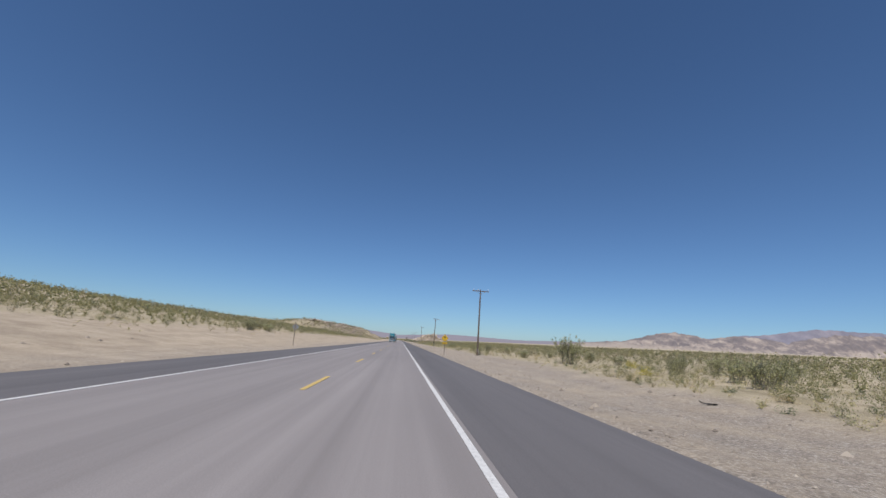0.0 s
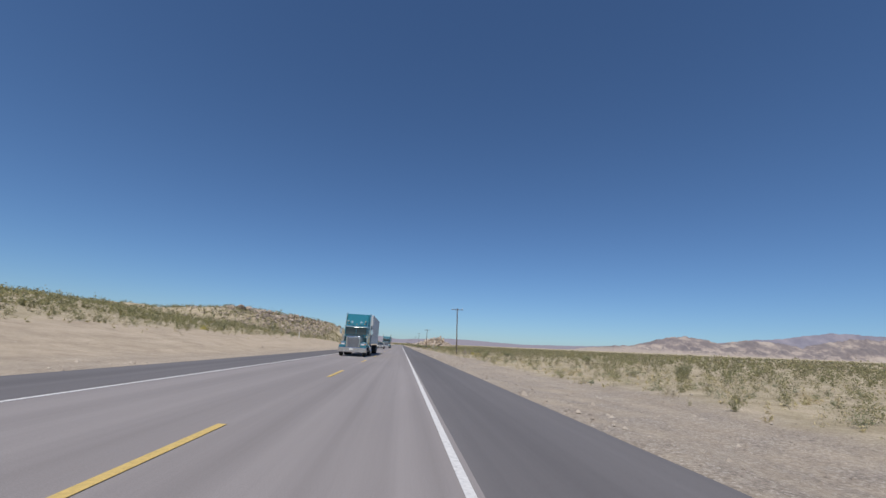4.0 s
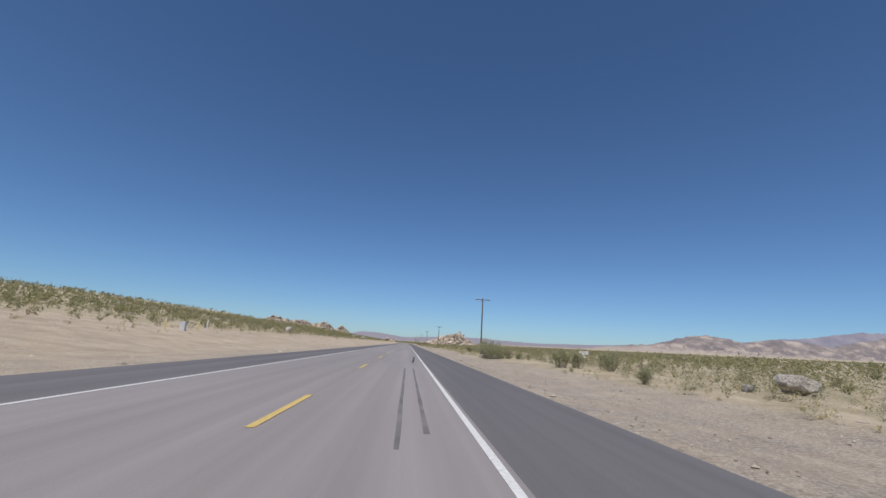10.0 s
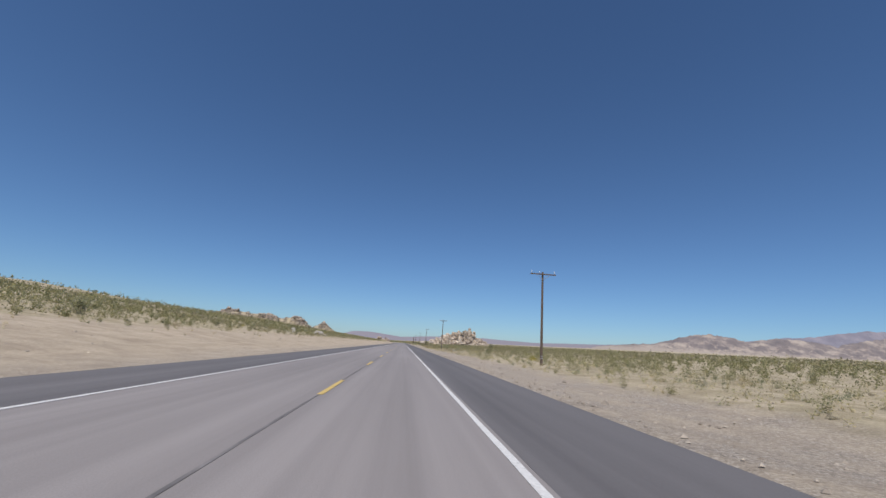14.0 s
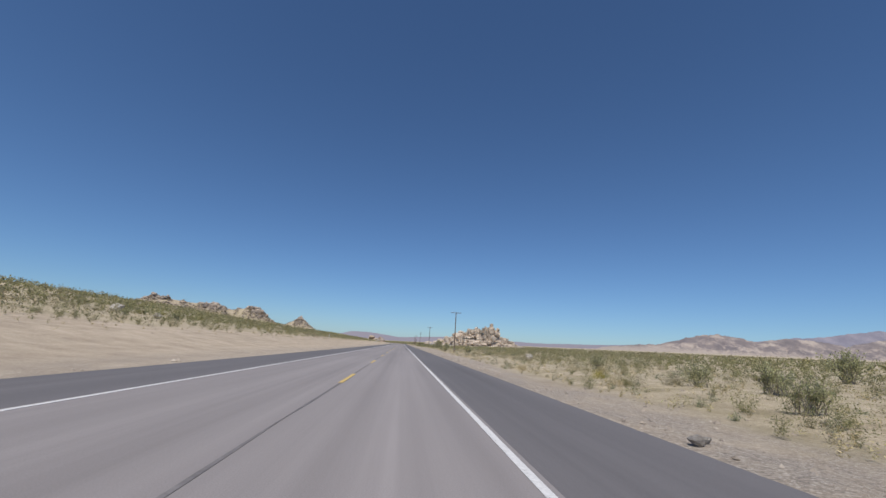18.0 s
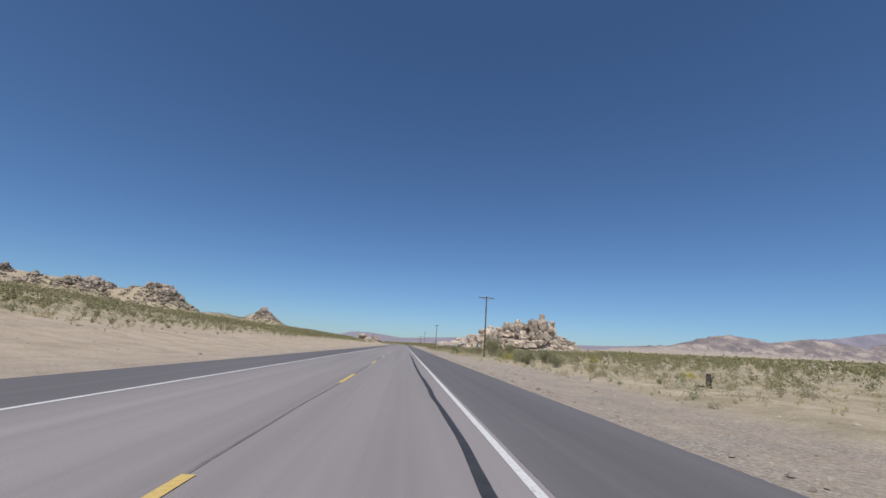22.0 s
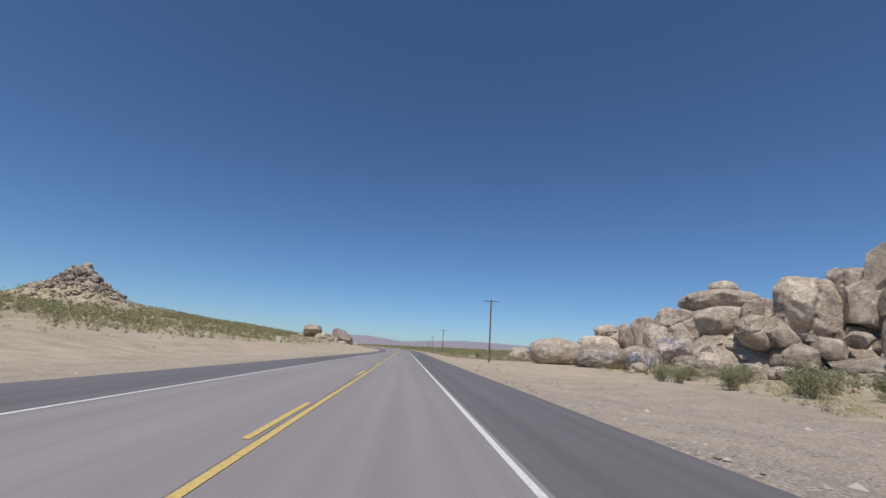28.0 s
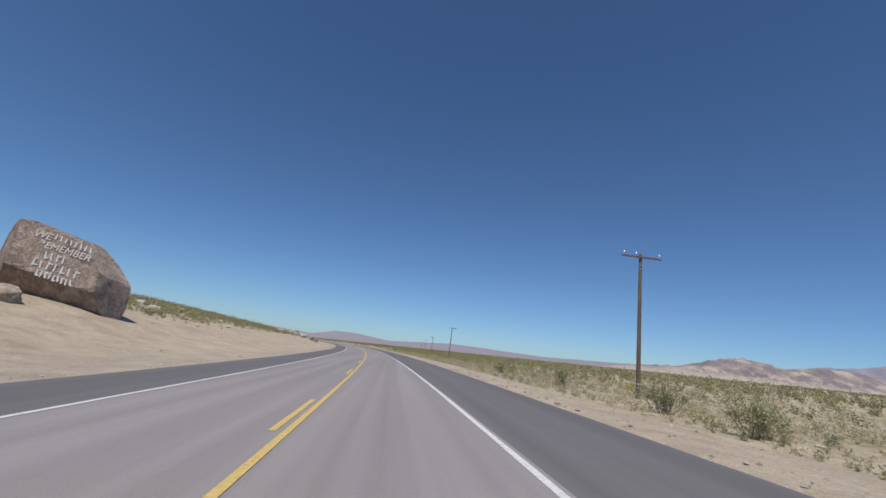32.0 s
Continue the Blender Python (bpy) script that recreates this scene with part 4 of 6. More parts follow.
for i, (x, y, s) in enumerate(((12.6, 291, 0.55), (13.4, 294, 0.8), (15.2, 298, 0.7), (14.2, 302, 0.5), (16.5, 286, 0.5), (18, 342, 0.6), (16.4, 348, 0.5), (12.2, 390, 0.7), (14.8, 395, 0.6))):
    lone_boulder(PALE[i % 4], x, y, s * 1.4, s, s * 0.7, 70 * i, "pale rock at the edge of the scrub")


def sprayed(ob, seed, n, mats):
    """Strokes of spray paint laid on a boulder's side that faces the road's approach."""
    r = np.random.RandomState(seed)
    me = ob.data
    vs = np.array([v.co for v in me.vertices])
    ns = np.array([v.normal for v in me.vertices])
    m = ob.matrix_basis
    turn = m.to_3x3().normalized()
    world_n = np.array([turn @ Vector(q) for q in ns])
    pick = np.where((world_n @ np.array([-0.55, -0.83, 0.05]) > 0.72) & (np.abs(vs[:, 2]) < 0.6))[0]
    if not len(pick):
        return
    sc = ob.scale
    for k in range(n):
        i = int(r.choice(pick))
        nrm = Vector(ns[i])
        side = nrm.cross(Vector((0, 0, 1))).normalized()
        up = side.cross(nrm) * -1
        rot = Matrix((side, up, nrm)).transposed().to_4x4()
        w, h = (r.uniform(0.2, 0.7), r.uniform(0.05, 0.10)) if k % 2 else (r.uniform(0.05, 0.09), r.uniform(0.2, 0.5))
        b = part("spray_stroke", box_bm(w / sc.x, h / sc.z, 0.012 / max(sc.y, 0.5)), mats[k % len(mats)], ob)
        b.matrix_basis = Matrix.Translation(Vector(vs[i]) + nrm * 0.004) @ rot @ Matrix.Rotation(r.uniform(-0.5, 0.5), 4, "Z")


bpy.context.view_layer.update()
for i, mats in ((0, (M_ORANGE, M_SPRAY, M_ORANGE, M_BLUE)), (1, (M_SPRAY, M_SPRAY, M_BLUE, M_SPRAY)), (6, (M_SPRAY, M_BLUE)), (7, (M_SPRAY, M_BLUE)), (9, (M_SPRAY,))):
    sprayed(front[i], 700 + i, 90, mats)
for i in (11, 12, 15, 16, 33, 34, 36, 37, 39, 40):
    sprayed(body_rocks[i], 740 + i, 14, (M_SPRAY, M_BLUE, M_SPRAY))
sprayed(star_rock, 720, 16, (M_BLUE, M_SPRAY))
sprayed(low, 721, 8, (M_RED,))

# smaller stones before the outcrop's low front
r = np.random.RandomState(44)
for i in range(34):
    x, y = r.uniform(28, 44), r.uniform(955, 974)
    s = r.uniform(0.6, 1.7)
    rock_at("boulder", MID[r.randint(12)], x, y, max(float(core_z(x, y)), float(ground_z(x, y))) + s * 0.2, s * 1.3, s, s * 0.8, r.uniform(0, 360), 0, fallen)


# ---------------------------------------------------------------- plants
def leaf_blades(centres, sizes, rs, axis=None, tall=1.0, wide=1.0):
    """Many small leaf blades, each turned its own way."""
    n = len(centres)
    a = rs.uniform(0, 2 * math.pi, n)
    b = rs.uniform(-1.1, 1.1, n)
    r = np.stack([np.cos(a), np.sin(a), np.zeros(n)], -1)
    u = np.stack([-np.sin(a) * np.sin(b), np.cos(a) * np.sin(b), np.cos(b)], -1)
    sz = np.asarray(sizes)[:, None]
    if axis is not None:
        u = axis + rs.normal(0, 0.35, (n, 3))
        u /= np.linalg.norm(u, axis=1)[:, None] + 1e-9
        r = np.cross(u, rs.normal(size=(n, 3)))
        r /= np.linalg.norm(r, axis=1)[:, None] + 1e-9
    r, u = r * sz * 0.5 * wide, u * sz * 0.5 * tall
    c = np.asarray(centres)
    v = np.stack([c - r * 0.6 - u, c + r * 0.6 - u * 0.8, c + r * 0.5 + u, c - r * 0.4 + u * 0.9], 1).reshape(-1, 3)
    f = np.arange(4 * n).reshape(n, 4)
    return v, f


def creosote_parts(seed, stems=24, per=40, leaf=0.034):
    """Grey stems fanning from one foot, each forking into twigs that carry small leaf clusters."""
    rs = np.random.RandomState(seed)
    cs, bm = [], bmesh.new()
    for i in range(stems):
        a, lean = rs.uniform(0, 2 * math.pi), rs.uniform(0.05, 0.72)
        length = rs.uniform(0.7, 1.15)
        way = Vector((math.cos(a) * lean, math.sin(a) * lean, 1)).normalized()
        foot = Vector((rs.normal(0, 0.12), rs.normal(0, 0.12), -0.05))
        mid = foot + way * length * 0.5 + Vector((rs.normal(0, 0.03), rs.normal(0, 0.03), 0))
        tube_bm(0.009, 0.006, foot, mid, 4, bm)
        for _ in range(3):
            tip = mid + (way + Vector(rs.normal(0, 0.30, 3))).normalized() * length * rs.uniform(0.3, 0.55)
            tube_bm(0.005, 0.0025, mid, tip, 3, bm)
            for _ in range(max(1, per // 9)):
                node = np.array(mid.lerp(tip, rs.uniform(0.15, 1.05)))
                cs += [node + rs.normal(0, 0.028, 3) for _ in range(3)]
        for _ in range(per // 6):
            cs.append(np.array(foot.lerp(mid, rs.uniform(0.35, 1.0))) + rs.normal(0, 0.05, 3))
    cs = np.array(cs)
    cs[:, 2] = np.maximum(cs[:, 2], 0.04)
    return leaf_blades(cs, rs.uniform(0.5, 1.3, len(cs)) * leaf, rs), bm


def dome_parts(seed, n=1100, leaf=0.036, high=0.75):
    rs = np.random.RandomState(seed)
    d = rs.normal(size=(n, 3))
    d /= np.linalg.norm(d, axis=1)[:, None]
    d[:, 2] = np.abs(d[:, 2])
    lumps = rs.normal(size=(9, 3))
    lumps /= np.linalg.norm(lumps, axis=1)[:, None]
    d += lumps[rs.randint(0, 9, n)] * np.array([0.5, 0.5, 0.12])
    rr = rs.uniform(0.45, 1.05, n) * (1 + 0.25 * np.sin(d[:, 0] * 5 + seed) * np.cos(d[:, 1] * 4))
    c = d * rr[:, None] * np.array([0.5, 0.5, 0.5 * high * 1.4])
    return leaf_blades(c, rs.uniform(0.5, 1.3, n) * leaf, rs, d, 2.2, 0.6), None


def bush(name, parts, leaf_mat, label, category):
    (v, f), bm = parts
    ob = thing(name, Matrix.Identity(4), label, category, "roadside scrub")
    quad_ob("foliage", v, leaf_mat, ob)
    if bm is not None:
        part("branchwork", bm, M_STEM, ob)
    return ob


KINDS = [[bush("creosote_bush", creosote_parts(500 + i, 28 + 2 * i, 56, 0.044), M_CREOSOTE, "olive green creosote bush growing in sandy soil", "bush") for i in range(5)],
         [bush("bursage", dome_parts(520 + i), M_SAGE, "low grey-tan bursage shrub on the sand", "shrub") for i in range(3)],
         [bush("brittlebush", dome_parts(530 + i, 900, 0.04, 0.8), M_BLOOM, "yellow-flowering low desert shrub", "shrub") for i in range(2)],
         [bush("grass_tuft", dome_parts(540 + i, 700, 0.042, 0.9), M_STRAW, "dry straw-coloured grass tuft", "grass tuft") for i in range(2)]]
KINDS.append([bush("tall_creosote_bush", creosote_parts(550 + i, 24, 120, 0.030), M_CREOSOTE, "tall open creosote bush with grey stems", "bush") for i in range(3)])
used = set()


def plant(kind, x, y, size, tall=1.0, label=""):
    k = KINDS[kind][len(used) % len(KINDS[kind])]
    m = Matrix.LocRotScale((x, y, float(ground_z(x, y)) - 0.02), Euler((0, 0, (x * 7 + y * 3) % 6.28)), None)
    if k not in used:
        ob = k
        used.add(k)
    else:
        ob = copy_thing(k, m)
        used.add(ob)
    ob.matrix_basis = m @ Matrix.Diagonal((size, size, size * tall, 1))
    return tagged(ob, label)


# those that stand out
for x, y, s, k in ((12.6, 387.7, 2.6, 1.0), (12.3, 384.8, 2.5, 0.95), (12.5, 383.3, 2.1, 0.95), (13.4, 383.2, 1.9, 0.85), (14.5, 383.5, 1.5, 0.8), (15.9, 384.0, 1.25, 0.75), (17.3, 384.4, 1.15, 0.75)):
    plant(4, x, y, s, k, "tall airy green creosote bush at the road's gravel edge")
plant(1, 19.0, 385.0, 1.5, 0.8, "grey twiggy bursage at the end of a creosote clump")
for x, y, s in ((17.0, 811, 1.9), (19.4, 810.2, 4.2), (20.6, 811.2, 3.9), (24.0, 811, 3.0)):
    plant(4, x, y, s, 0.95, "very tall open creosote bush beside a marker post")
for x, y, s in ((21, 936, 2.0), (22.5, 938, 2.2), (24, 935, 1.8), (20, 940, 1.6), (26, 940, 2.0), (24, 945, 1.8), (19.5, 944, 1.5), (28, 936, 1.9), (23, 931, 1.7), (21, 948, 1.7), (22.6, 951, 1.9), (24.5, 950, 1.8), (26.5, 947, 1.8), (28.5, 951, 1.6), (29.5, 944, 1.7)):
    plant(0, x, y, s, 0.8, "dense green bush before the boulder outcrop")
for x, y, s in ((28.4, 977, 1.5), (29.6, 978, 1.7), (30.6, 976.5, 1.3), (33.5, 972, 1.4), (36, 969, 1.3), (38.5, 967.5, 1.2), (31.2, 973.5, 1.2)):
    plant(0, x, y, s, 0.8, "green brush growing between the outcrop's boulders")
for x, y, s, k in ((17.4, 10.2, 2.5, 1.0), (24.2, 0.2, 1.6, 0.8), (18.8, -9.8, 1.9, 0.8), (20.4, -8.6, 1.7, 0.8), (25.5, -4.0, 1.8, 0.85), (12.5, 109.2, 1.1, 0.75), (17.2, 109.9, 1.4, 0.8), (18.2, 106.9, 1.5, 0.8), (18.5, 102.2, 1.6, 0.8), (16.6, 98.5, 1.4, 0.8),
                   (14.6, 365.4, 1.8, 0.85), (16.2, 366.0, 1.7, 0.9), (19.0, 366.3, 2.0, 0.85), (17.0, 361.9, 1.5, 0.75), (21.3, 449.6, 1.9, 0.8), (22.8, 451.0, 1.6, 0.8), (13.3, 575.8, 1.2, 0.8), (15.9, 575.1, 1.5, 0.8), (15.6, 610.5, 1.4, 0.8), (16.7, 607.5, 1.6, 0.8), (33.8, 620.2, 2.6, 0.95),
                   (14.7, 675.6, 1.5, 0.8), (14.4, 769.0, 1.6, 0.8), (14.3, 765.8, 1.2, 0.8), (14.0, 763.2, 1.7, 0.85), (17.2, 767.5, 1.8, 0.8), (22.2, 783.8, 1.9, 0.85), (16.4, 786.6, 1.6, 0.8), (12.5, 897.8, 1.6, 0.8), (13.8, 899.2, 1.5, 0.8), (20.2, 901.1, 1.9, 0.8), (11.9, 904.9, 1.3, 0.8)):
    plant(0, x, y, s, k, "large olive green creosote bush beside the gravel verge")
for x, y, s in ((13.1, 311.9, 0.95), (12.0, 318.5, 0.8), (13.2, 310.1, 0.8), (11.2, 307.6, 0.55), (13.5, 314.0, 0.85), (13.2, 896.7, 0.9)):
    plant(1, x, y, s, 0.85, "small rounded green-grey bursage on the verge")
for x, y, s, k in ((-21.7, 42.7, 2.4, 0.8), (-22.8, 46.0, 2.0, 0.8), (-20.8, 50.2, 1.8, 0.8), (-22.5, 53.6, 1.5, 0.8), (-19.7, 306.2, 1.7, 0.85), (-24.2, 844.4, 2.0, 0.85), (-30.8, 434.7, 1.7, 0.8), (-34.2, 609.1, 2.4, 0.8), (-36.0, 611.5, 2.0, 0.8), (-41.9, 622.4, 1.6, 0.8)):
    plant(0, x, y, s, k, "large dark green creosote bush on the sandy slope")
plant(2, 22.9, 9.5, 1.3), plant(2, 17.0, -3.2, 1.0), plant(2, 12.8, 116.8, 1.1), plant(2, 15.8, 777.4, 1.3), plant(2, 29.4, 783.9, 1.7), plant(2, 13.0, 615.2, 0.9)
plant(2, -14.4, 309, 1.0), plant(2, -15.0, 305, 0.9), plant(2, 16.5, 211.5, 1.1), plant(2, 17.5, 101, 1.3), plant(2, 17.4, 209, 0.9), plant(2, 16.4, 782, 1.6), plant(2, 16.9, 850, 1.6), plant(2, 18.1, 852, 1.4), plant(2, 21, 120, 1.4), plant(2, 19.4, 795, 1.3)
rs = np.random.RandomState(61)
count = [16, 0, 7, 0, 0]
LIMIT = (150, 110, 22, 90)
tries = 0
while sum(count) < sum(LIMIT) and tries < 6000:
    tries += 1
    kind = int(rs.choice(4, p=[0.42, 0.26, 0.05, 0.27]))
    if count[kind] >= LIMIT[kind]:
        continue
    y = rs.uniform(-25, 1180)
    right = rs.rand() < 0.66
    u = float(verge_edge(np.array(y))) + rs.uniform(1.5, 20) if right else -rs.uniform(24.5, 42)
    if kind in (1, 3):
        u = float(verge_edge(np.array(y))) + rs.uniform(0.3, 13) if right else -rs.uniform(21, 36)
    x = u + float(bend(y))
    if float(outcrop_height(x, y)) > 0.1 or (932 < y < 990 and 0 < u < 24) or (310 < y < 346 and -20 < u < -13) or (1062 < y < 1092 and -40 < u < -9):
        continue
    size = {0: rs.uniform(0.9, 1.75), 1: rs.uniform(0.7, 1.25), 2: rs.uniform(0.8, 1.3), 3: rs.uniform(0.5, 0.95)}[kind]
    plant(kind, x, y, size, rs.uniform(0.7, 1.0))
    count[kind] += 1


def bare_ground(x, y, u):
    """Places with no scrub: the outcrop, the pull-out, the cut face, the painted boulders, the right verge."""
    return (outcrop_height(x, y) > 0.1) | ((y > 950) & (y < 990) & (u > 0) & (u < 24)) | ((y > 314) & (y < 346) & (u < 0) & (u > -14.5)) | ((y > 1062) & (y < 1090) & (u < -9) & (u > -40)) | ((u > 0) & (u < verge_edge(y) + 0.3)) | ((y > 360) & (y < 382) & (u > 0) & (u < 17))


def leaf_cloud(name, base, size, tone, leaves, leaf, seed, mat, stems=11, spread=0.85, flat=1.0, narrow=0.30):
    """Many bushes in one mesh: small three-cornered leaves set along stems that fan out from each foot."""
    r = np.random.RandomState(seed)
    n = len(base)
    a, lean = r.uniform(0, 2 * math.pi, (n, stems)), r.uniform(0.05, spread, (n, stems)) ** 0.8
    way = np.stack([np.cos(a) * np.sin(lean), np.sin(a) * np.sin(lean), np.cos(lean) * flat], -1) * r.uniform(0.65, 1.12, (n, stems, 1))
    pick = r.randint(0, stems, (n, leaves))
    k = r.uniform(0.08, 1.0, (n, leaves, 1)) ** 0.8
    p = way[np.arange(n)[:, None], pick] * k + r.normal(0, 0.10, (n, leaves, 3)) * (0.5 + k)
    p[..., 2] = np.maximum(p[..., 2], 0.03)
    c = (base[:, None, :] + p * size[:, None, None]).reshape(-1, 3)
    m = len(c)
    sz = leaf * r.uniform(0.6, 1.4, (m, 1))
    q = r.normal(size=(m, 3))
    q /= np.linalg.norm(q, axis=1)[:, None]
    w = np.cross(q, r.normal(size=(m, 3)))
    w /= np.linalg.norm(w, axis=1)[:, None] + 1e-9
    v = np.stack([c - q * sz * 0.75, c + q * sz * 0.7 + w * sz * narrow, c + q * sz * 0.7 - w * sz * narrow], 1).reshape(-1, 3)
    me = bpy.data.meshes.new(name)
    v = np.ascontiguousarray(v, dtype=np.float32)
    me.vertices.add(3 * m)
    me.vertices.foreach_set("co", v.reshape(-1))
    me.loops.add(3 * m)
    me.loops.foreach_set("vertex_index", np.arange(3 * m, dtype=np.int32))
    me.polygons.add(m)
    me.polygons.foreach_set("loop_start", np.arange(0, 3 * m, 3, dtype=np.int32))
    me.update(calc_edges=True)
    me.materials.append(mat)
    att = me.attributes.new("tone", "FLOAT", "POINT")
    att.data.foreach_set("value", np.repeat(tone, leaves * 3).astype(np.float32))
    return new(name, me)


def scrub(name, n, seed, leaves, leaf, mat, u_range, size, label, y0=-60, y1=1900, power=1.0, open_ground=-0.46, spread=0.85, flat=1.0, stems=11, narrow=0.30):
    """Scrub too dense to count, one mesh of leafy bushes on the ground."""
    r = np.random.RandomState(seed)
    y = r.uniform(y0, y1, n)
    u = u_range[0] + (u_range[1] - u_range[0]) * r.rand(n) ** power
    x = u + bend(y)
    keep = ~bare_ground(x, y, u) & (vnoise(x, y, 17) + vnoise(x, y, 6) * 0.8 > open_ground)
    x, y = x[keep], y[keep]
    s = size[0] + (size[1] - size[0]) * r.rand(len(x)) ** 1.4
    base = np.stack([x, y, ground_z(x, y) - 0.02], -1)
    tone = np.clip(0.5 + vnoise(x, y, 40) * 0.7 + r.normal(0, 0.24, len(x)), 0, 1)
    ob = leaf_cloud(name, base, s, tone, leaves, leaf, seed + 1000, mat, stems, spread, flat, narrow)
    return tagged(ob, label, "scrub", kind="stuff")


def scrub_material(name, stops, thin=0.45):
    """Leaves whose hue shifts from bush to bush and a little from leaf to leaf."""
    m, nt, b = node_mat(name, 0.75)
    geo = nt.nodes.new("ShaderNodeNewGeometry")
    at = nt.nodes.new("ShaderNodeAttribute")
    at.attribute_name = "tone"
    col = ramp_node(nt, at.outputs["Fac"], stops)
    leafy = ramp_node(nt, geo.outputs["Random Per Island"], [(0.0, (0.62, 0.62, 0.60)), (1.0, (1.3, 1.28, 1.22))])
    col = mix_node(nt, 1.0, col, leafy, "MULTIPLY")
    nt.links.new(col, b.inputs["Base Color"])
    tr = nt.nodes.new("ShaderNodeBsdfTranslucent")
    nt.links.new(col, tr.inputs["Color"])
    mx = nt.nodes.new("ShaderNodeMixShader")
    mx.inputs[0].default_value = thin
    nt.links.new(b.outputs[0], mx.inputs[1])
    nt.links.new(tr.outputs[0], mx.inputs[2])
    nt.links.new(mx.outputs[0], nt.nodes["Material Output"].inputs["Surface"])
    return m


M_GREENSCRUB = scrub_material("olive_scrub_leaf", [(0.0, (0.37, 0.325, 0.215)), (0.3, (0.335, 0.315, 0.175)), (0.65, (0.30, 0.295, 0.15)), (1.0, (0.37, 0.345, 0.175))])
M_DRYSCRUB = scrub_material("dry_scrub_leaf", [(0.0, (0.36, 0.32, 0.24)), (0.4, (0.47, 0.415, 0.29)), (0.75, (0.50, 0.45, 0.27)), (1.0, (0.41, 0.40, 0.24))], 0.35)
M_DRYGRASS = scrub_material("straw_grass", [(0.0, (0.50, 0.42, 0.26)), (0.5, (0.60, 0.51, 0.31)), (1.0, (0.52, 0.48, 0.25))], 0.4)
M_SAGE = scrub_material("sage_leaf", [(0.0, (0.33, 0.33, 0.22)), (0.5, (0.29, 0.315, 0.19)), (1.0, (0.38, 0.385, 0.27))], 0.35)
scrub("scrub_verge", 900, 68, 380, 0.034, M_GREENSCRUB, (9.4, 15), (0.4, 1.3), "olive green desert shrubs along the gravel verge", -30, 1200, 0.8, -0.15)
scrub("scrub_right_near", 1800, 71, 220, 0.052, M_GREENSCRUB, (14, 26), (0.6, 1.6), "dense olive green desert scrub", -30, 1200, 0.85, -0.25)
scrub("scrub_right_pale", 3600, 72, 100, 0.046, M_DRYSCRUB, (9, 30), (0.25, 0.7), "low tan and grey desert shrubs", -30, 1200, 1.0, -0.4, 1.1, 0.75)
scrub("sage_right", 1500, 88, 190, 0.036, M_SAGE, (9.5, 24), (0.25, 0.6), "low grey-green sage by the verge", -30, 1200, 1.0, -0.3, 1.15, 0.85, 16)
scrub("scrub_right_mid", 5200, 70, 70, 0.11, M_GREENSCRUB, (24, 46), (0.6, 1.6), "olive green desert scrub on the plain", -50, 1300, 1.0, -0.55)
scrub("scrub_plain", 8200, 66, 30, 0.20, M_GREENSCRUB, (44, 84), (0.7, 1.7), "olive green desert scrub on the plain", -50, 1600, 1.0, -0.6, narrow=0.4)
scrub("scrub_left_near", 5000, 73, 96, 0.084, M_GREENSCRUB, (-21, -40), (0.5, 1.6), "dense olive green desert scrub on the slope", -30, 1260, 0.85, -0.45, narrow=0.36)
scrub("scrub_left_pale", 2200, 74, 70, 0.058, M_DRYSCRUB, (-18.5, -40), (0.25, 0.65), "low tan shrubs on the slope", -30, 1260, 1.0, -0.46, 1.1, 0.75)
scrub("scrub_left_mid", 11500, 69, 28, 0.22, M_GREENSCRUB, (-35, -90), (0.7, 1.8), "olive green scrub on the slope", -50, 1400, 1.0, -0.62, narrow=0.42)
scrub("scrub_right_far", 14000, 75, 15, 0.42, M_GREENSCRUB, (78, 760), (1.0, 2.0), "wide plain of green desert scrub", -100, 2600, 1.6, -0.65, narrow=0.45)
scrub("hill_foot_scrub", 2600, 67, 24, 0.26, M_GREENSCRUB, (-70, -150), (0.7, 1.6), "green scrub about the feet of the rocky hills", 850, 1130, 1.0, -0.6, narrow=0.42)
scrub("scrub_left_far", 9500, 76, 15, 0.40, M_GREENSCRUB, (-80, -240), (0.8, 1.6), "green scrub along the ridge", -100, 2100, narrow=0.42)
scrub("scrub_bend_hill", 3000, 65, 22, 0.26, M_GREENSCRUB, (-80, -270), (0.7, 1.6), "green scrub over the slope beyond the bend", 1120, 1420, 1.0, -0.7, narrow=0.42)
scrub("scrub_ahead", 3800, 77, 15, 0.45, M_GREENSCRUB, (12, 300), (0.9, 1.8), "far scrub on the plain", 1150, 3200, narrow=0.42)
scrub("dry_grass", 17000, 78, 22, 0.066, M_DRYGRASS, (8.8, 30), (0.15, 0.42), "dry straw grass between the shrubs", -40, 1300, 1.3, -0.6, 0.7, 1.0, narrow=0.2)
scrub("bend_grass", 5200, 89, 46, 0.055, M_DRYSCRUB, (9.6, 34), (0.2, 0.5), "dry olive grass and low brush beyond the pull-out", 985, 1190, 1.3, -0.7, 0.8, 0.9, narrow=0.22)
scrub("dry_grass_left", 2600, 79, 28, 0.065, M_DRYGRASS, (-16.5, -42), (0.15, 0.4), "dry straw grass on the bank", -40, 1300, 1.2, -0.55, 0.7, 1.0, narrow=0.2)
scrub("hill_scrub", 1300, 86, 110, 0.06, M_GREENSCRUB, (-14, -62), (0.35, 1.1), "olive shrubs over the road-cut hill", 256, 345)
scrub("hill_scrub_pale", 3000, 87, 45, 0.06, M_DRYSCRUB, (-13, -60), (0.25, 0.75), "tan shrubs over the road-cut hill", 256, 345, 1.0, -0.46, 1.0, 0.8)

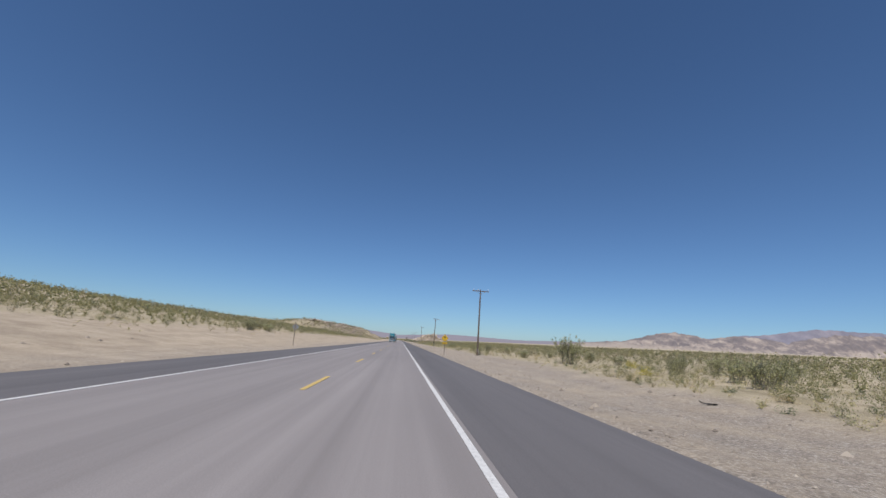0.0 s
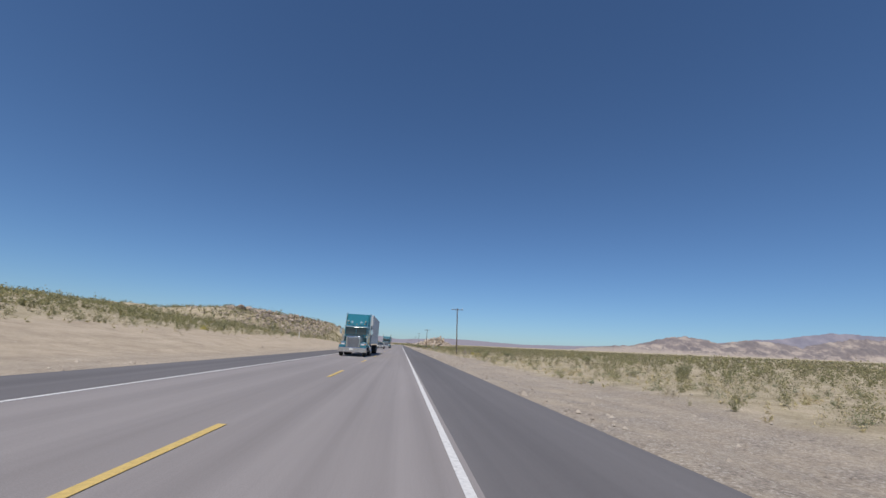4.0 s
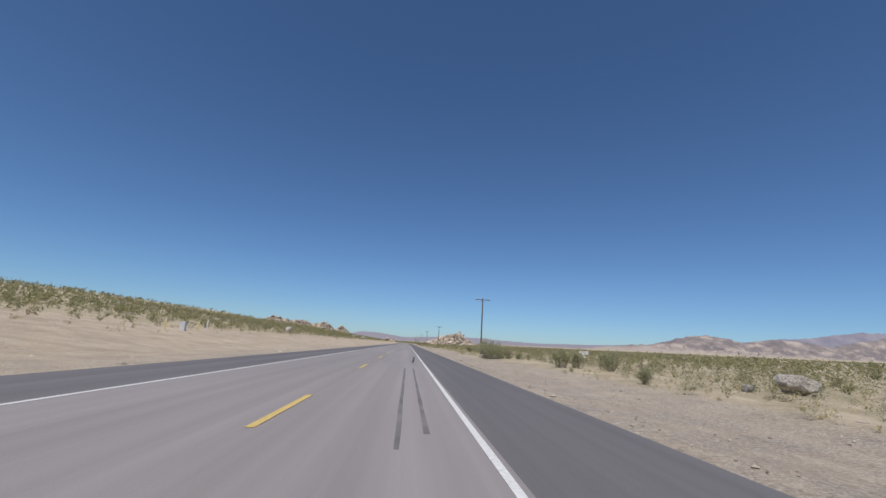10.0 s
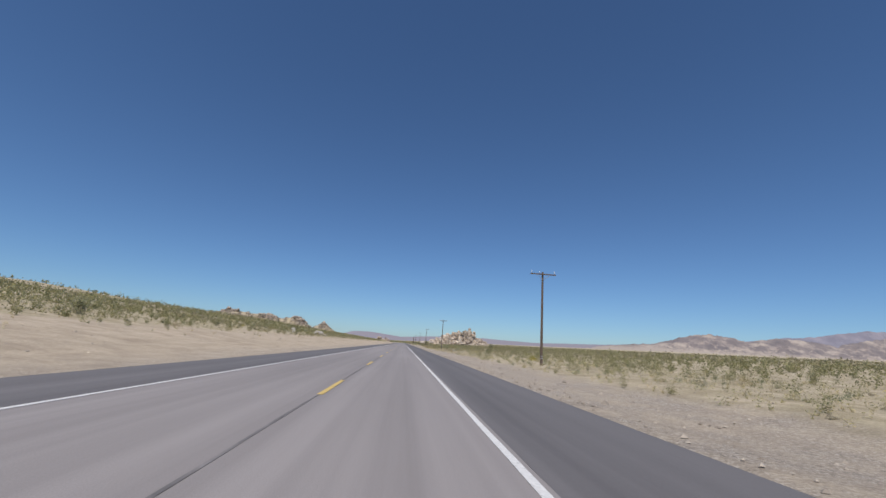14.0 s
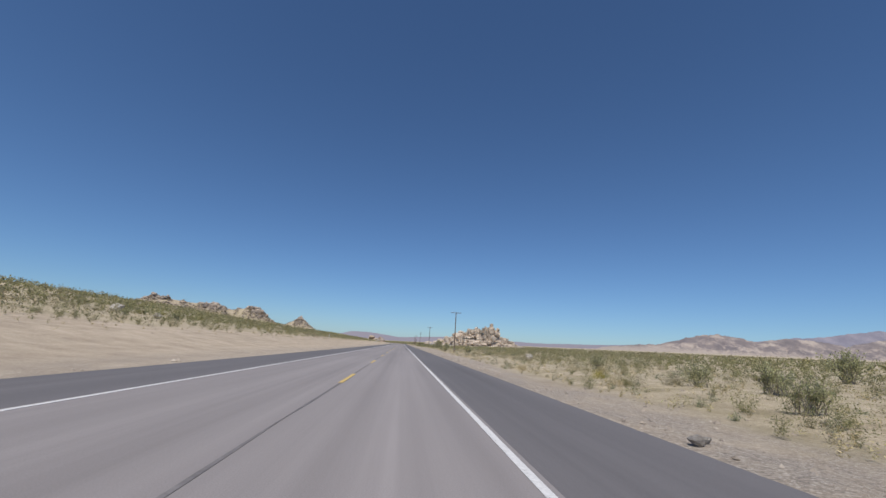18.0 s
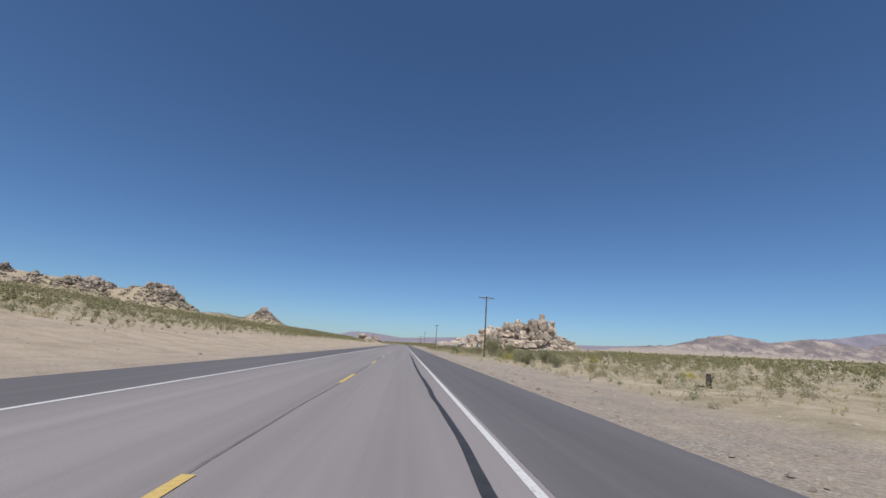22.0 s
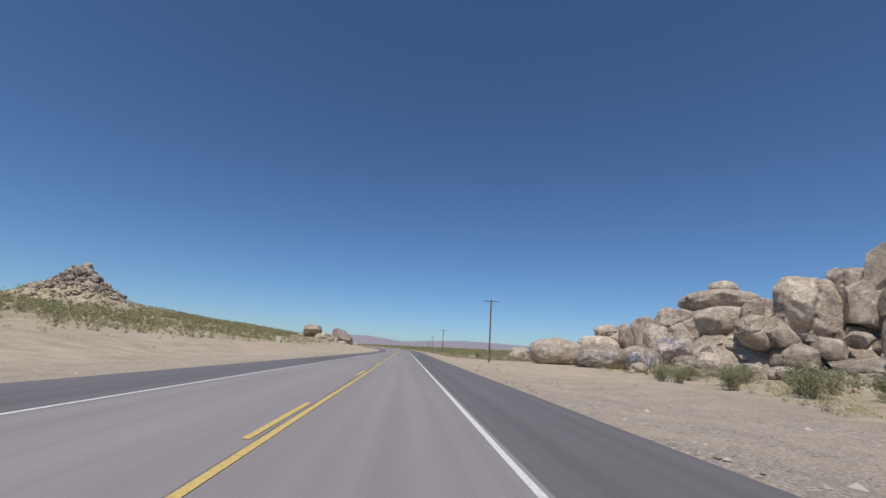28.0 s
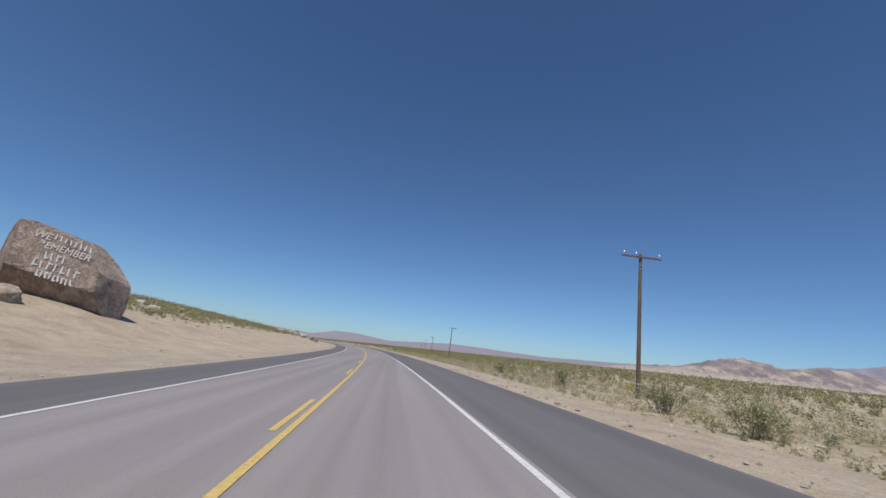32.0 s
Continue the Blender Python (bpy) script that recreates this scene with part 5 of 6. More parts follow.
M_DEADWOOD = leaf_material("dead_yucca_leaf", (0.24, 0.21, 0.18), (0.46, 0.41, 0.36), 0.2)
for x, y, s in ((15.0, 210.4, 1.15), (16.1, 210.8, 0.95)):
    (v, f), _ = dome_parts(int(x * 10), 900, 0.05, 1.5)
    dead = thing("dead_yucca", pose(x, y, float(ground_z(x, y)) - 0.02), "grey shaggy dead yucca stump on gravel", "dead plant", "dead yuccas")
    dead.scale = (s * 0.8, s * 0.8, s)
    quad_ob("dead_leaves", v, M_DEADWOOD, dead)


def gravel(name, n, seed, u0, u1, size, mat, label):
    """Loose stones on the verge, one mesh of small faceted pieces."""
    r = np.random.RandomState(seed)
    y = r.uniform(-40, 1210, n)
    u = u0 + (u1 - u0) * r.rand(n) ** 1.5
    x = u + bend(y)
    z = ground_z(x, y)
    s = size[0] + (size[1] - size[0]) * r.rand(n) ** 4
    base = np.array([(1, 0, 0), (0, 1, 0), (-1, 0, 0), (0, -1, 0), (0, 0, 0.7), (0, 0, -0.4)])
    v = base[None] * r.uniform(0.6, 1.3, (n, 6, 1)) * s[:, None, None]
    a = r.uniform(0, 6.28, n)
    ca, sa = np.cos(a)[:, None], np.sin(a)[:, None]
    v = np.stack([v[..., 0] * ca - v[..., 1] * sa, v[..., 0] * sa + v[..., 1] * ca, v[..., 2]], -1) + np.stack([x, y, z], -1)[:, None, :]
    tri = np.array([(0, 1, 4), (1, 2, 4), (2, 3, 4), (3, 0, 4), (1, 0, 5), (2, 1, 5), (3, 2, 5), (0, 3, 5)])
    f = (np.arange(n)[:, None, None] * 6 + tri[None]).reshape(-1, 3)
    ob = mesh_ob(name, v.reshape(-1, 3).tolist(), f.tolist(), mat)
    return tagged(ob, label, "gravel", kind="stuff")


M_STONE = leaf_material("verge_stone", (0.24, 0.20, 0.16), (0.50, 0.43, 0.35))
gravel("gravel_right", 30000, 81, 6.15, 13, (0.014, 0.085), M_STONE, "grey and tan gravel along the shoulder")
gravel("verge_stones", 2600, 83, 6.4, 14, (0.04, 0.16), M_STONE, "loose grey stones on the gravel verge")
gravel("bank_stones", 1800, 84, -7.4, -24, (0.04, 0.17), M_STONE, "loose brown stones on the sandy bank")
gravel("gravel_left", 9000, 82, -6.9, -22, (0.012, 0.08), M_STONE, "grey and tan gravel along the far shoulder")


# ---------------------------------------------------------------- poles, posts and signs
def utility_pole(m, high, label, arm=2.3):
    ob = thing("utility_pole", m, label, "utility pole", "utility poles along the road")
    part("pole", tube_bm(0.125, 0.085, (0, 0, -0.4), (0, 0, high), 12), M_POLE, ob, soft=False)
    part("crossarm", box_bm(arm, 0.09, 0.10, (0, -0.14, high - 0.22), 0.012), M_POLE, ob)
    for x in (-arm / 2 + 0.12, -0.32, arm / 2 - 0.12):
        p = part("pin", tube_bm(0.018, 0.018, (x, -0.14, high - 0.16), (x, -0.14, high - 0.02), 6), M_STEEL, ob)
        bm = tube_bm(0.035, 0.045, (x, -0.14, high - 0.06), (x, -0.14, high + 0.0), 8)
        tube_bm(0.045, 0.022, (x, -0.14, high + 0.0), (x, -0.14, high + 0.06), 8, bm)
        part("insulator", bm, M_CERAMIC, ob, "pale glazed insulator")
    for sx in (-1, 1):
        bm = tube_bm(0.014, 0.014, (sx * 0.62, -0.2, high - 0.26), (0, -0.13, high - 0.75), 5)
        part("brace", bm, M_STEEL, ob)
    for z in (0.55, 0.75, high - 0.9):
        part("band", tube_bm(0.128 - 0.004 * z, 0.128 - 0.004 * z, (0, 0, z), (0, 0, z + 0.05), 12), M_STEEL, ob)
    return ob


POLES = [(12.5, 29.6, 8.75, 0.6, 0), (12.7, 111.3, 8.75, 1.2, 0), (13.3, 210.0, 8.85, -1.9, 0), (12.4, 300.5, 7.75, 0.3, 0), (13.0, 395.5, 8.6, 0, 0), (13.6, 497.5, 8.1, 0.4, 0), (13.2, 592, 8.6, 0.4, 0), (13.2, 687.2, 8.8, 0.2, 0), (13.4, 784, 8.8, 0.3, 0),
         (13.1, 880, 8.7, 0.5, 0), (13.2, 975.5, 8.4, 0.2, 0), (14.7, 1069.5, 8.1, 0.6, -4), (17.0, 1165, 8.4, 0.5, -6), (21.0, 1262, 8.4, 0.3, -8), (25, 1358, 8.4, 0, -8), (29, 1454, 8.4, 0, -8)]
for x, y, high, lean, turn in POLES:
    base = float(ground_z(x, y))
    utility_pole(pose(x, y, base, 0, lean, turn), high - base * 0.5, "weathered brown wooden utility pole with one crossarm")


def marker_post(m, high, lean, label, mat):
    ob = thing("marker_post", m @ pose(0, 0, 0, 0, lean, 0), label, "marker post", "marker posts")
    part("post", box_bm(0.13, 0.035, high + 0.3, (0, 0, high / 2 - 0.15), 0.006), mat, ob)
    part("reflector", box_bm(0.075, 0.008, 0.16, (0, -0.018, high - 0.14), 0.002), M_CERAMIC, ob, "white reflector patch")
    return ob


M_POSTWHITE = surface("white_marker_plastic", (0.62, 0.61, 0.58), (0.78, 0.77, 0.75), 3, 30, 0.6)
M_POSTYELLOW = surface("yellow_marker_plastic", (0.58, 0.48, 0.16), (0.72, 0.62, 0.24), 3, 30, 0.6)
for x, y, high, lean, mat, lab in ((-21.7, 231, 1.25, 0, M_POSTWHITE, "upright white marker post on the sandy bank"), (-21.7, 384, 1.1, 1, M_POSTWHITE, "upright white marker post on the sandy bank"), (-21.7, 733.6, 1.3, 6, M_POSTWHITE, "leaning white marker post in the scrub"),
                                 (-21.9, 999.5, 1.2, 0, M_POSTYELLOW, "yellow marker post beside a utility box"), (-21.9, 1003.2, 1.2, 0, M_POSTYELLOW, "yellow marker post beside a utility box"), (-21.4, 998.2, 1.1, 2, M_POSTYELLOW, "yellow marker post beside a utility box"), (-21.6, 1005.0, 1.1, -2, M_POSTYELLOW, "yellow marker post beside a utility box"), (-19, 376, 1.0, 0, M_POSTYELLOW, "yellow marker post beside a small box"), (-19, 370, 1.0, 0, M_POSTYELLOW, "yellow marker post beside a small box"),
                                 (-10.4, 1054, 0.95, 8, M_POSTWHITE, "leaning white stake before the painted boulder"), (-14, 853, 1.0, 0, M_POSTWHITE, "upright white marker post on the sandy bank")):
    marker_post(pose(x, y, float(ground_z(x, y))), high, lean, lab, mat)


def utility_box(m, w, h, label):
    ob = thing("utility_box", m, label, "utility box", "utility boxes")
    part("body", box_bm(w, w * 0.7, h, (0, 0, h / 2 - 0.05), 0.03), M_BOXGREY, ob)
    part("lid", box_bm(w * 1.06, w * 0.76, 0.06, (0, 0, h - 0.03), 0.015), M_BOXGREY, ob)
    part("door", box_bm(w * 0.8, 0.02, h * 0.75, (0, -w * 0.36, h * 0.45), 0.006), M_BOXGREY, ob)
    part("latch", box_bm(0.04, 0.03, 0.08, (w * 0.28, -w * 0.38, h * 0.5), 0.006), M_STEEL, ob)
    return ob


M_BOXGREY = surface("pale_painted_steel", (0.55, 0.56, 0.56), (0.70, 0.71, 0.71), 2, 20, 0.55)
utility_box(pose(-21.9, 1001.4, float(ground_z(-21.9, 1001.4))), 0.85, 1.1, "pale grey utility cabinet on the sandy bank")
utility_box(pose(-19.0, 373, float(ground_z(-19.0, 373))), 0.5, 0.8, "small pale utility box between yellow posts")

M_SIGNYELLOW = surface("yellow_sign_sheet", (0.72, 0.44, 0.02), (0.82, 0.53, 0.03), 2, 12, 0.5)
M_BLACK = plain("black_sign_ink", (0.02, 0.02, 0.02), 0.6)
M_SIGNBACK = surface("bare_aluminium_sheet", (0.30, 0.31, 0.31), (0.42, 0.43, 0.43), 3, 20, 0.5, 0.6)
M_WOOD = surface("weathered_wood_post", (0.22, 0.18, 0.14), (0.38, 0.32, 0.26), 2, 20, 0.9, stretch=(6, 6, 0.6))


def diamond_bm(side, thick, y=0.0, z=0.0):
    bm = box_bm(side, thick, side, (0, 0, 0), 0.0)
    bmesh.ops.rotate(bm, verts=bm.verts, matrix=Matrix.Rotation(radians(45), 3, "Y"))
    bmesh.ops.translate(bm, verts=bm.verts, vec=(0, y, z))
    return bm


def warning_sign(m, mid, side, label):
    ob = thing("warning_sign", m, label, "road sign", "warning signs")
    part("post", box_bm(0.09, 0.09, mid + side * 0.75 + 0.5, (0, 0.06, (mid + side * 0.75) / 2 - 0.25), 0.008), M_WOOD, ob)
    back = part("panel", diamond_bm(side, 0.012, 0, mid), M_SIGNBACK, ob)
    face = part("face", diamond_bm(side * 0.985, 0.004, -0.009, mid), M_SIGNYELLOW, ob, "yellow reflective face")
    for s0, s1 in ((0.93, 0.89),):
        bm = bmesh.new()
        h0, h1 = side * s0 * 0.7071, side * s1 * 0.7071
        vs = [bm.verts.new((math.sin(k * math.pi / 2) * h, -0.0125, mid + math.cos(k * math.pi / 2) * h)) for h in (h0, h1) for k in range(4)]
        for k in range(4):
            bm.faces.new((vs[k], vs[(k + 1) % 4], vs[4 + (k + 1) % 4], vs[4 + k]))
        part("border", bm, M_BLACK, ob)
    return ob, back, face


ice, _, face = warning_sign(pose(7.35, 22.7, float(ground_z(7.5, 22.7)) - 0.245), 1.95, 0.56, "yellow diamond slippery-road sign on a wooden post")
ice.scale = (1.1, 1.1, 1.1)
bm = box_bm(0.19, 0.004, 0.07, (0, -0.014, 2.04), 0.0)
box_bm(0.11, 0.004, 0.06, (0, -0.014, 2.10), 0.0, bm)
for sx in (-0.07, 0.07):
    box_bm(0.04, 0.004, 0.04, (sx, -0.014, 1.99), 0.0, bm)
part("car_symbol", bm, M_BLACK, ice)
bm = bmesh.new()
for sx in (-0.075, 0.075):
    for k in range(6):
        a, b2 = 1.94 - k * 0.04, 1.90 - k * 0.04
        x0, x1 = sx + 0.025 * math.sin(k * 1.6), sx + 0.025 * math.sin((k + 1) * 1.6)
        vs = [bm.verts.new(p) for p in ((x0 - 0.012, -0.014, a), (x0 + 0.012, -0.014, a), (x1 + 0.012, -0.014, b2), (x1 - 0.012, -0.014, b2))]
        bm.faces.new(vs)
part("skid_symbol", bm, M_BLACK, ice)
part("plaque", box_bm(0.50, 0.012, 0.20, (0, 0, 1.42), 0.003), M_SIGNYELLOW, ice, "yellow plaque below the diamond")
text_mesh("plaque_lettering", "ICE", 0.17, M_BLACK, ice, pose(0, -0.012, 1.42, 90, 0, 0), 0.002, "black letters")
warning_sign(pose(-9.4, 20.5, float(ground_z(-9.4, 20.5)), 0, 0, 180), 2.0, 0.56, "diamond road sign seen from its bare metal back")
# marker with a slatted plate beside the tall bush
post_sign = thing("mile_marker", pose(15.6, 801.5, float(ground_z(15.6, 801.5)), 0, 0, -8), "white notice plate on a dark steel post beside a tall bush", "marker post")
part("post", box_bm(0.06, 0.05, 2.5, (0, 0, 0.85), 0.006), M_POLE, post_sign)
part("plate", box_bm(0.40, 0.012, 0.62, (0, -0.035, 1.82), 0.004), M_BOXGREY, post_sign)
for k in range(3):
    part("plate_bar", box_bm(0.30 - 0.05 * (k % 2), 0.004, 0.045, (0, -0.044, 2.03 - k * 0.10)), M_BLACK, post_sign)
board = thing("notice_board", pose(20.6, 375.5, float(ground_z(20.6, 375.5)), 0, 0, -10), "small white notice board on a short post in the scrub", "sign")
part("post", box_bm(0.09, 0.07, 1.5, (0, 0.03, 0.55), 0.008), M_WOOD, board)
part("panel", box_bm(0.95, 0.03, 0.36, (0, -0.02, 1.36), 0.006), M_POSTWHITE, board)
part("lower_panel", box_bm(0.34, 0.03, 0.30, (0, -0.02, 1.0), 0.006), M_POSTWHITE, board)
M_SAFETY = surface("faded_orange_paint", (0.52, 0.20, 0.06), (0.66, 0.28, 0.09), 3, 20, 0.7)
barrier = thing("survey_stake", pose(21.5, 326.8, float(ground_z(21.5, 326.8)), 0, 0, -12), "leaning orange stake with a crossbar among white rocks", "stake")
part("stake", tube_bm(0.035, 0.03, (0.25, 0, -0.2), (0.05, 0, 0.95), 8), M_SAFETY, barrier)
part("crossbar", box_bm(1.1, 0.03, 0.09, (-0.45, -0.04, 0.86), 0.008), M_SAFETY, barrier)
for x, y, w in ((20.9, 326.3, 0.9), (22.6, 327.4, 0.8), (21.9, 325.9, 0.5)):
    lone_boulder(PALE[int(w * 10) % 5], x, y, w * 1.3, w, w * 0.7, x * 50, "white angular rock beside an orange stake")


def tyre_strip(x, y, turn, long):
    """A shed strip of tread, curled at one end."""
    ob = thing("tyre_strip", pose(x, y, float(ground_z(x, y)) + 0.01, 0, 0, turn), "curled strip of black shed tyre tread on gravel", "tyre debris", "tyre debris")
    bm = bmesh.new()
    rows = []
    for k in range(13):
        t = k / 12
        up = 0.02 + 0.30 * max(0, t - 0.65) ** 1.5 + 0.006 * math.sin(k * 1.7)
        half_w = 0.065 * (1 - 0.35 * abs(t - 0.4)) + 0.012 * math.sin(k * 2.9)
        rows.append([bm.verts.new((sx * half_w, (t - 0.5) * long, up + lift)) for sx, lift in ((-1, 0), (-0.4, 0.03), (0.4, 0.03), (1, 0))])
    for a, b in zip(rows, rows[1:]):
        for q in range(3):
            bm.faces.new((a[q], a[q + 1], b[q + 1], b[q]))
    bmesh.ops.solidify(bm, geom=bm.faces[:], thickness=0.025)
    part("tread", bm, M_TYRE, ob)
    return ob


M_TYRE = surface("tyre_rubber", (0.018, 0.018, 0.018), (0.035, 0.034, 0.033), 6, 40, 0.85)
tyre_strip(11.8, -15.6, 70, 0.5), tyre_strip(13.0, 275.4, 75, 0.45)
stump = thing("charred_stump", pose(16.9, 741.9, float(ground_z(16.9, 741.9)) - 0.02), "dark charred stump at the edge of the scrub", "stump")
bm = tube_bm(0.16, 0.11, (0, 0, 0), (0.03, 0, 0.72), 9)
tube_bm(0.06, 0.03, (0.05, 0, 0.3), (0.32, 0.05, 0.62), 6, bm)
tube_bm(0.05, 0.02, (-0.05, 0, 0.1), (-0.75, -0.05, 0.12), 6, bm)
for v in bm.verts:
    v.co += Vector((noise.noise(v.co * 5), noise.noise(v.co * 5 + Vector((9, 0, 0))), 0)) * 0.05
part("trunk", bm, M_DEADSTUMP, stump)
for x, y, w, h, lab in ((18.0, 313.6, 1.1, 0.6, "pale split rock among low shrubs"), (13.1, 559.2, 0.75, 0.45, "pale holed rock at the edge of the scrub"), (6.55, 597.8, 0.32, 0.17, "flat pale stone at the asphalt's edge"), (6.85, 598.0, 0.22, 0.12, "flat pale stone at the asphalt's edge")):
    lone_boulder(PALE[int(w * 7) % 5], x, y, w, w * 0.8, h, x * 31, lab)


# ---------------------------------------------------------------- vehicles standing in the oncoming lane
M_SILVER = plain("champagne_silver_paint", (0.50, 0.47, 0.42), 0.32, 0.75, 0.6)
M_TEAL = plain("teal_truck_paint", (0.03, 0.22, 0.28), 0.28, 0.35, 0.7)
M_HOOD = plain("weathered_dark_hood_paint", (0.10, 0.16, 0.18), 0.3, 0.5, 0.5)
M_CHROME = plain("chrome", (0.72, 0.72, 0.73), 0.12, 1.0)
M_DULLALU = surface("weathered_aluminium", (0.30, 0.29, 0.28), (0.48, 0.47, 0.45), 1.0, 14, 0.5, 0.5)
M_DARK = plain("dark_underside", (0.02, 0.02, 0.022), 0.7)
M_GRILLE = plain("grille_mesh", (0.22, 0.22, 0.23), 0.4, 0.8)
M_LAMP = plain("headlamp_lens", (0.80, 0.80, 0.78), 0.12)
M_AMBER = plain("amber_lens", (0.75, 0.32, 0.04), 0.2)
M_PLATE = plain("number_plate", (0.72, 0.72, 0.70), 0.5)
M_GLASS, _, gb = node_mat("tinted_window_glass", 0.04)
gb.inputs["Base Color"].default_value = (0.035, 0.045, 0.05, 1)
gb.inputs["IOR"].default_value = 1.5
gb.inputs["Specular IOR Level"].default_value = 0.8


def loft(sections):
    """A skin over rings of points (x, z) set along y, closed at both ends."""
    bm = bmesh.new()
    rings = [[bm.verts.new((x, y, z)) for x, z in ring] for y, ring in sections]
    n = len(rings[0])
    for a, b in zip(rings, rings[1:]):
        for i in range(n):
            bm.faces.new((a[i], a[(i + 1) % n], b[(i + 1) % n], b[i]))
    bm.faces.new(rings[0][::-1])
    bm.faces.new(rings[-1])
    bmesh.ops.recalc_face_normals(bm, faces=bm.faces)
    return bm


def wheel(parent, x, y, r, w, rim_mat, name="wheel"):
    s = 1 if x > 0 else -1
    bm = tube_bm(r, r, (x - w / 2, y, r), (x + w / 2, y, r), 28)
    edges = [e for e in bm.edges if len(e.link_faces) == 2 and max(len(f.verts) for f in e.link_faces) > 4]
    bmesh.ops.bevel(bm, geom=edges, offset=min(0.04, w * 0.2), segments=2, affect="EDGES")
    tyre = part(name, bm, M_TYRE, parent)
    bm = tube_bm(r * 0.62, r * 0.58, (x + s * (w / 2 - 0.01), y, r), (x + s * (w / 2 + 0.012), y, r), 20)
    tube_bm(r * 0.2, r * 0.16, (x + s * (w / 2), y, r), (x + s * (w / 2 + 0.05), y, r), 12, bm)
    part("rim", bm, rim_mat, tyre)
    for k in range(5):
        a = k * 2 * math.pi / 5
        p = Vector((x + s * (w / 2 + 0.013), y + math.cos(a) * r * 0.4, r + math.sin(a) * r * 0.4))
        part("rim_hole", tube_bm(r * 0.09, r * 0.09, p, p + Vector((s * 0.004, 0, 0)), 8), M_DARK, tyre)
    return tyre


def sedan(m):
    """Front towards -y; y = 0 at the front bumper."""
    ob = thing("sedan", m, "silver-beige four-door sedan in the oncoming lane", "car")

    def ring(w, z0, z1, belt, crown):
        half = [(0.55 * w, z0), (0.93 * w, z0 + 0.06), (w, (z0 + z1) / 2), (0.985 * w, belt), (0.80 * w, z1 - 0.01), (0.4 * w, z1 + crown)]
        return half + [(-x, z) for x, z in half[::-1]]
    secs = [(0.0, ring(0.66, 0.28, 0.60, 0.52, 0.02)), (0.08, ring(0.80, 0.22, 0.68, 0.60, 0.02)), (0.35, ring(0.865, 0.20, 0.76, 0.70, 0.03)), (0.9, ring(0.88, 0.20, 0.86, 0.80, 0.03)),
            (1.35, ring(0.885, 0.20, 0.94, 0.88, 0.02)), (2.2, ring(0.89, 0.20, 0.96, 0.92, 0.0)), (3.5, ring(0.885, 0.20, 0.98, 0.94, 0.0)), (4.2, ring(0.87, 0.22, 1.0, 0.95, 0.02)), (4.65, ring(0.83, 0.25, 0.97, 0.88, 0.02)), (4.78, ring(0.76, 0.32, 0.86, 0.74, 0.02))]
    body = part("body", loft(secs), M_SILVER, ob, soft=True)
    body.data.set_sharp_from_angle(angle=radians(40))
    cab = [(1.25, 0.74, 0.90, 0.02), (1.95, 0.60, 1.40, 0.03), (2.7, 0.60, 1.46, 0.03), (3.3, 0.59, 1.43, 0.03), (4.05, 0.70, 0.97, 0.02)]
    secs = []
    for y, w, top, crown in cab:
        half = [(0.77, 0.86), (0.77, 0.90), (w if top > 1 else 0.75, top), (w * 0.6, top + crown)]
        secs.append((y, half + [(-x, z) for x, z in half[::-1]]))
    part("cabin_glass", loft(secs), M_GLASS, ob, "dark tinted glass")
    roof = [(y, [(w * 1.02, top - 0.005), (w * 0.6, top + crown + 0.012), (-w * 0.6, top + crown + 0.012), (-w * 1.02, top - 0.005), (-w * 0.9, top - 0.03), (w * 0.9, top - 0.03)]) for y, w, top, crown in cab[1:4]]
    part("roof", loft(roof), M_SILVER, ob, soft=False)
    for s in (-1, 1):
        for a, b in (((0.735, 1.28, 0.92), (0.60, 1.95, 1.42)), ((0.60, 3.3, 1.44), (0.71, 4.05, 0.99)), ((0.77, 2.62, 0.92), (0.605, 2.66, 1.46))):
            part("pillar", tube_bm(0.035, 0.03, (s * a[0], a[1], a[2]), (s * b[0], b[1], b[2]), 6), M_SILVER, ob)
        for y in (0.86, 3.72):
            wheel(ob, s * 0.80, y, 0.315, 0.21, M_GRILLE)
            part("wheel_arch", tube_bm(0.37, 0.37, (s * 0.70, y, 0.33), (s * 0.888, y, 0.33), 24), M_DARK, ob)
        part("headlight", box_bm(0.34, 0.12, 0.15, (s * 0.60, 0.09, 0.64), 0.04), M_LAMP, ob)
        part("indicator", box_bm(0.09, 0.12, 0.09, (s * 0.80, 0.16, 0.65), 0.025), M_AMBER, ob)
        mir = part("wing_mirror", box_bm(0.16, 0.09, 0.12, (s * 0.97, 1.55, 0.98), 0.03), M_SILVER, ob)
        part("mirror_arm", box_bm(0.12, 0.04, 0.04, (s * 0.86, 1.56, 0.95), 0.01), M_SILVER, mir)
        part("door_handle", box_bm(0.02, 0.16, 0.03, (s * 0.893, 2.45, 0.80), 0.006), M_SILVER, ob)
    grille = part("grille", box_bm(0.78, 0.05, 0.14, (0, 0.005, 0.60), 0.02), M_DARK, ob)
    part("grille_bar", box_bm(0.80, 0.06, 0.025, (0, -0.008, 0.60), 0.006), M_CHROME, grille)
    part("badge", box_bm(0.13, 0.02, 0.05, (0, -0.045, 0.60), 0.008), M_AMBER, grille)
    part("air_intake", box_bm(1.0, 0.05, 0.13, (0, -0.005, 0.36), 0.02), M_DARK, ob)
    part("bumper", box_bm(1.42, 0.10, 0.10, (0, -0.005, 0.485), 0.035), M_SILVER, ob)
    part("number_plate", box_bm(0.31, 0.012, 0.15, (0, -0.062, 0.44), 0.003), M_PLATE, ob)
    part("underside", box_bm(1.5, 4.3, 0.08, (0, 2.4, 0.21)), M_DARK, ob)
    return ob


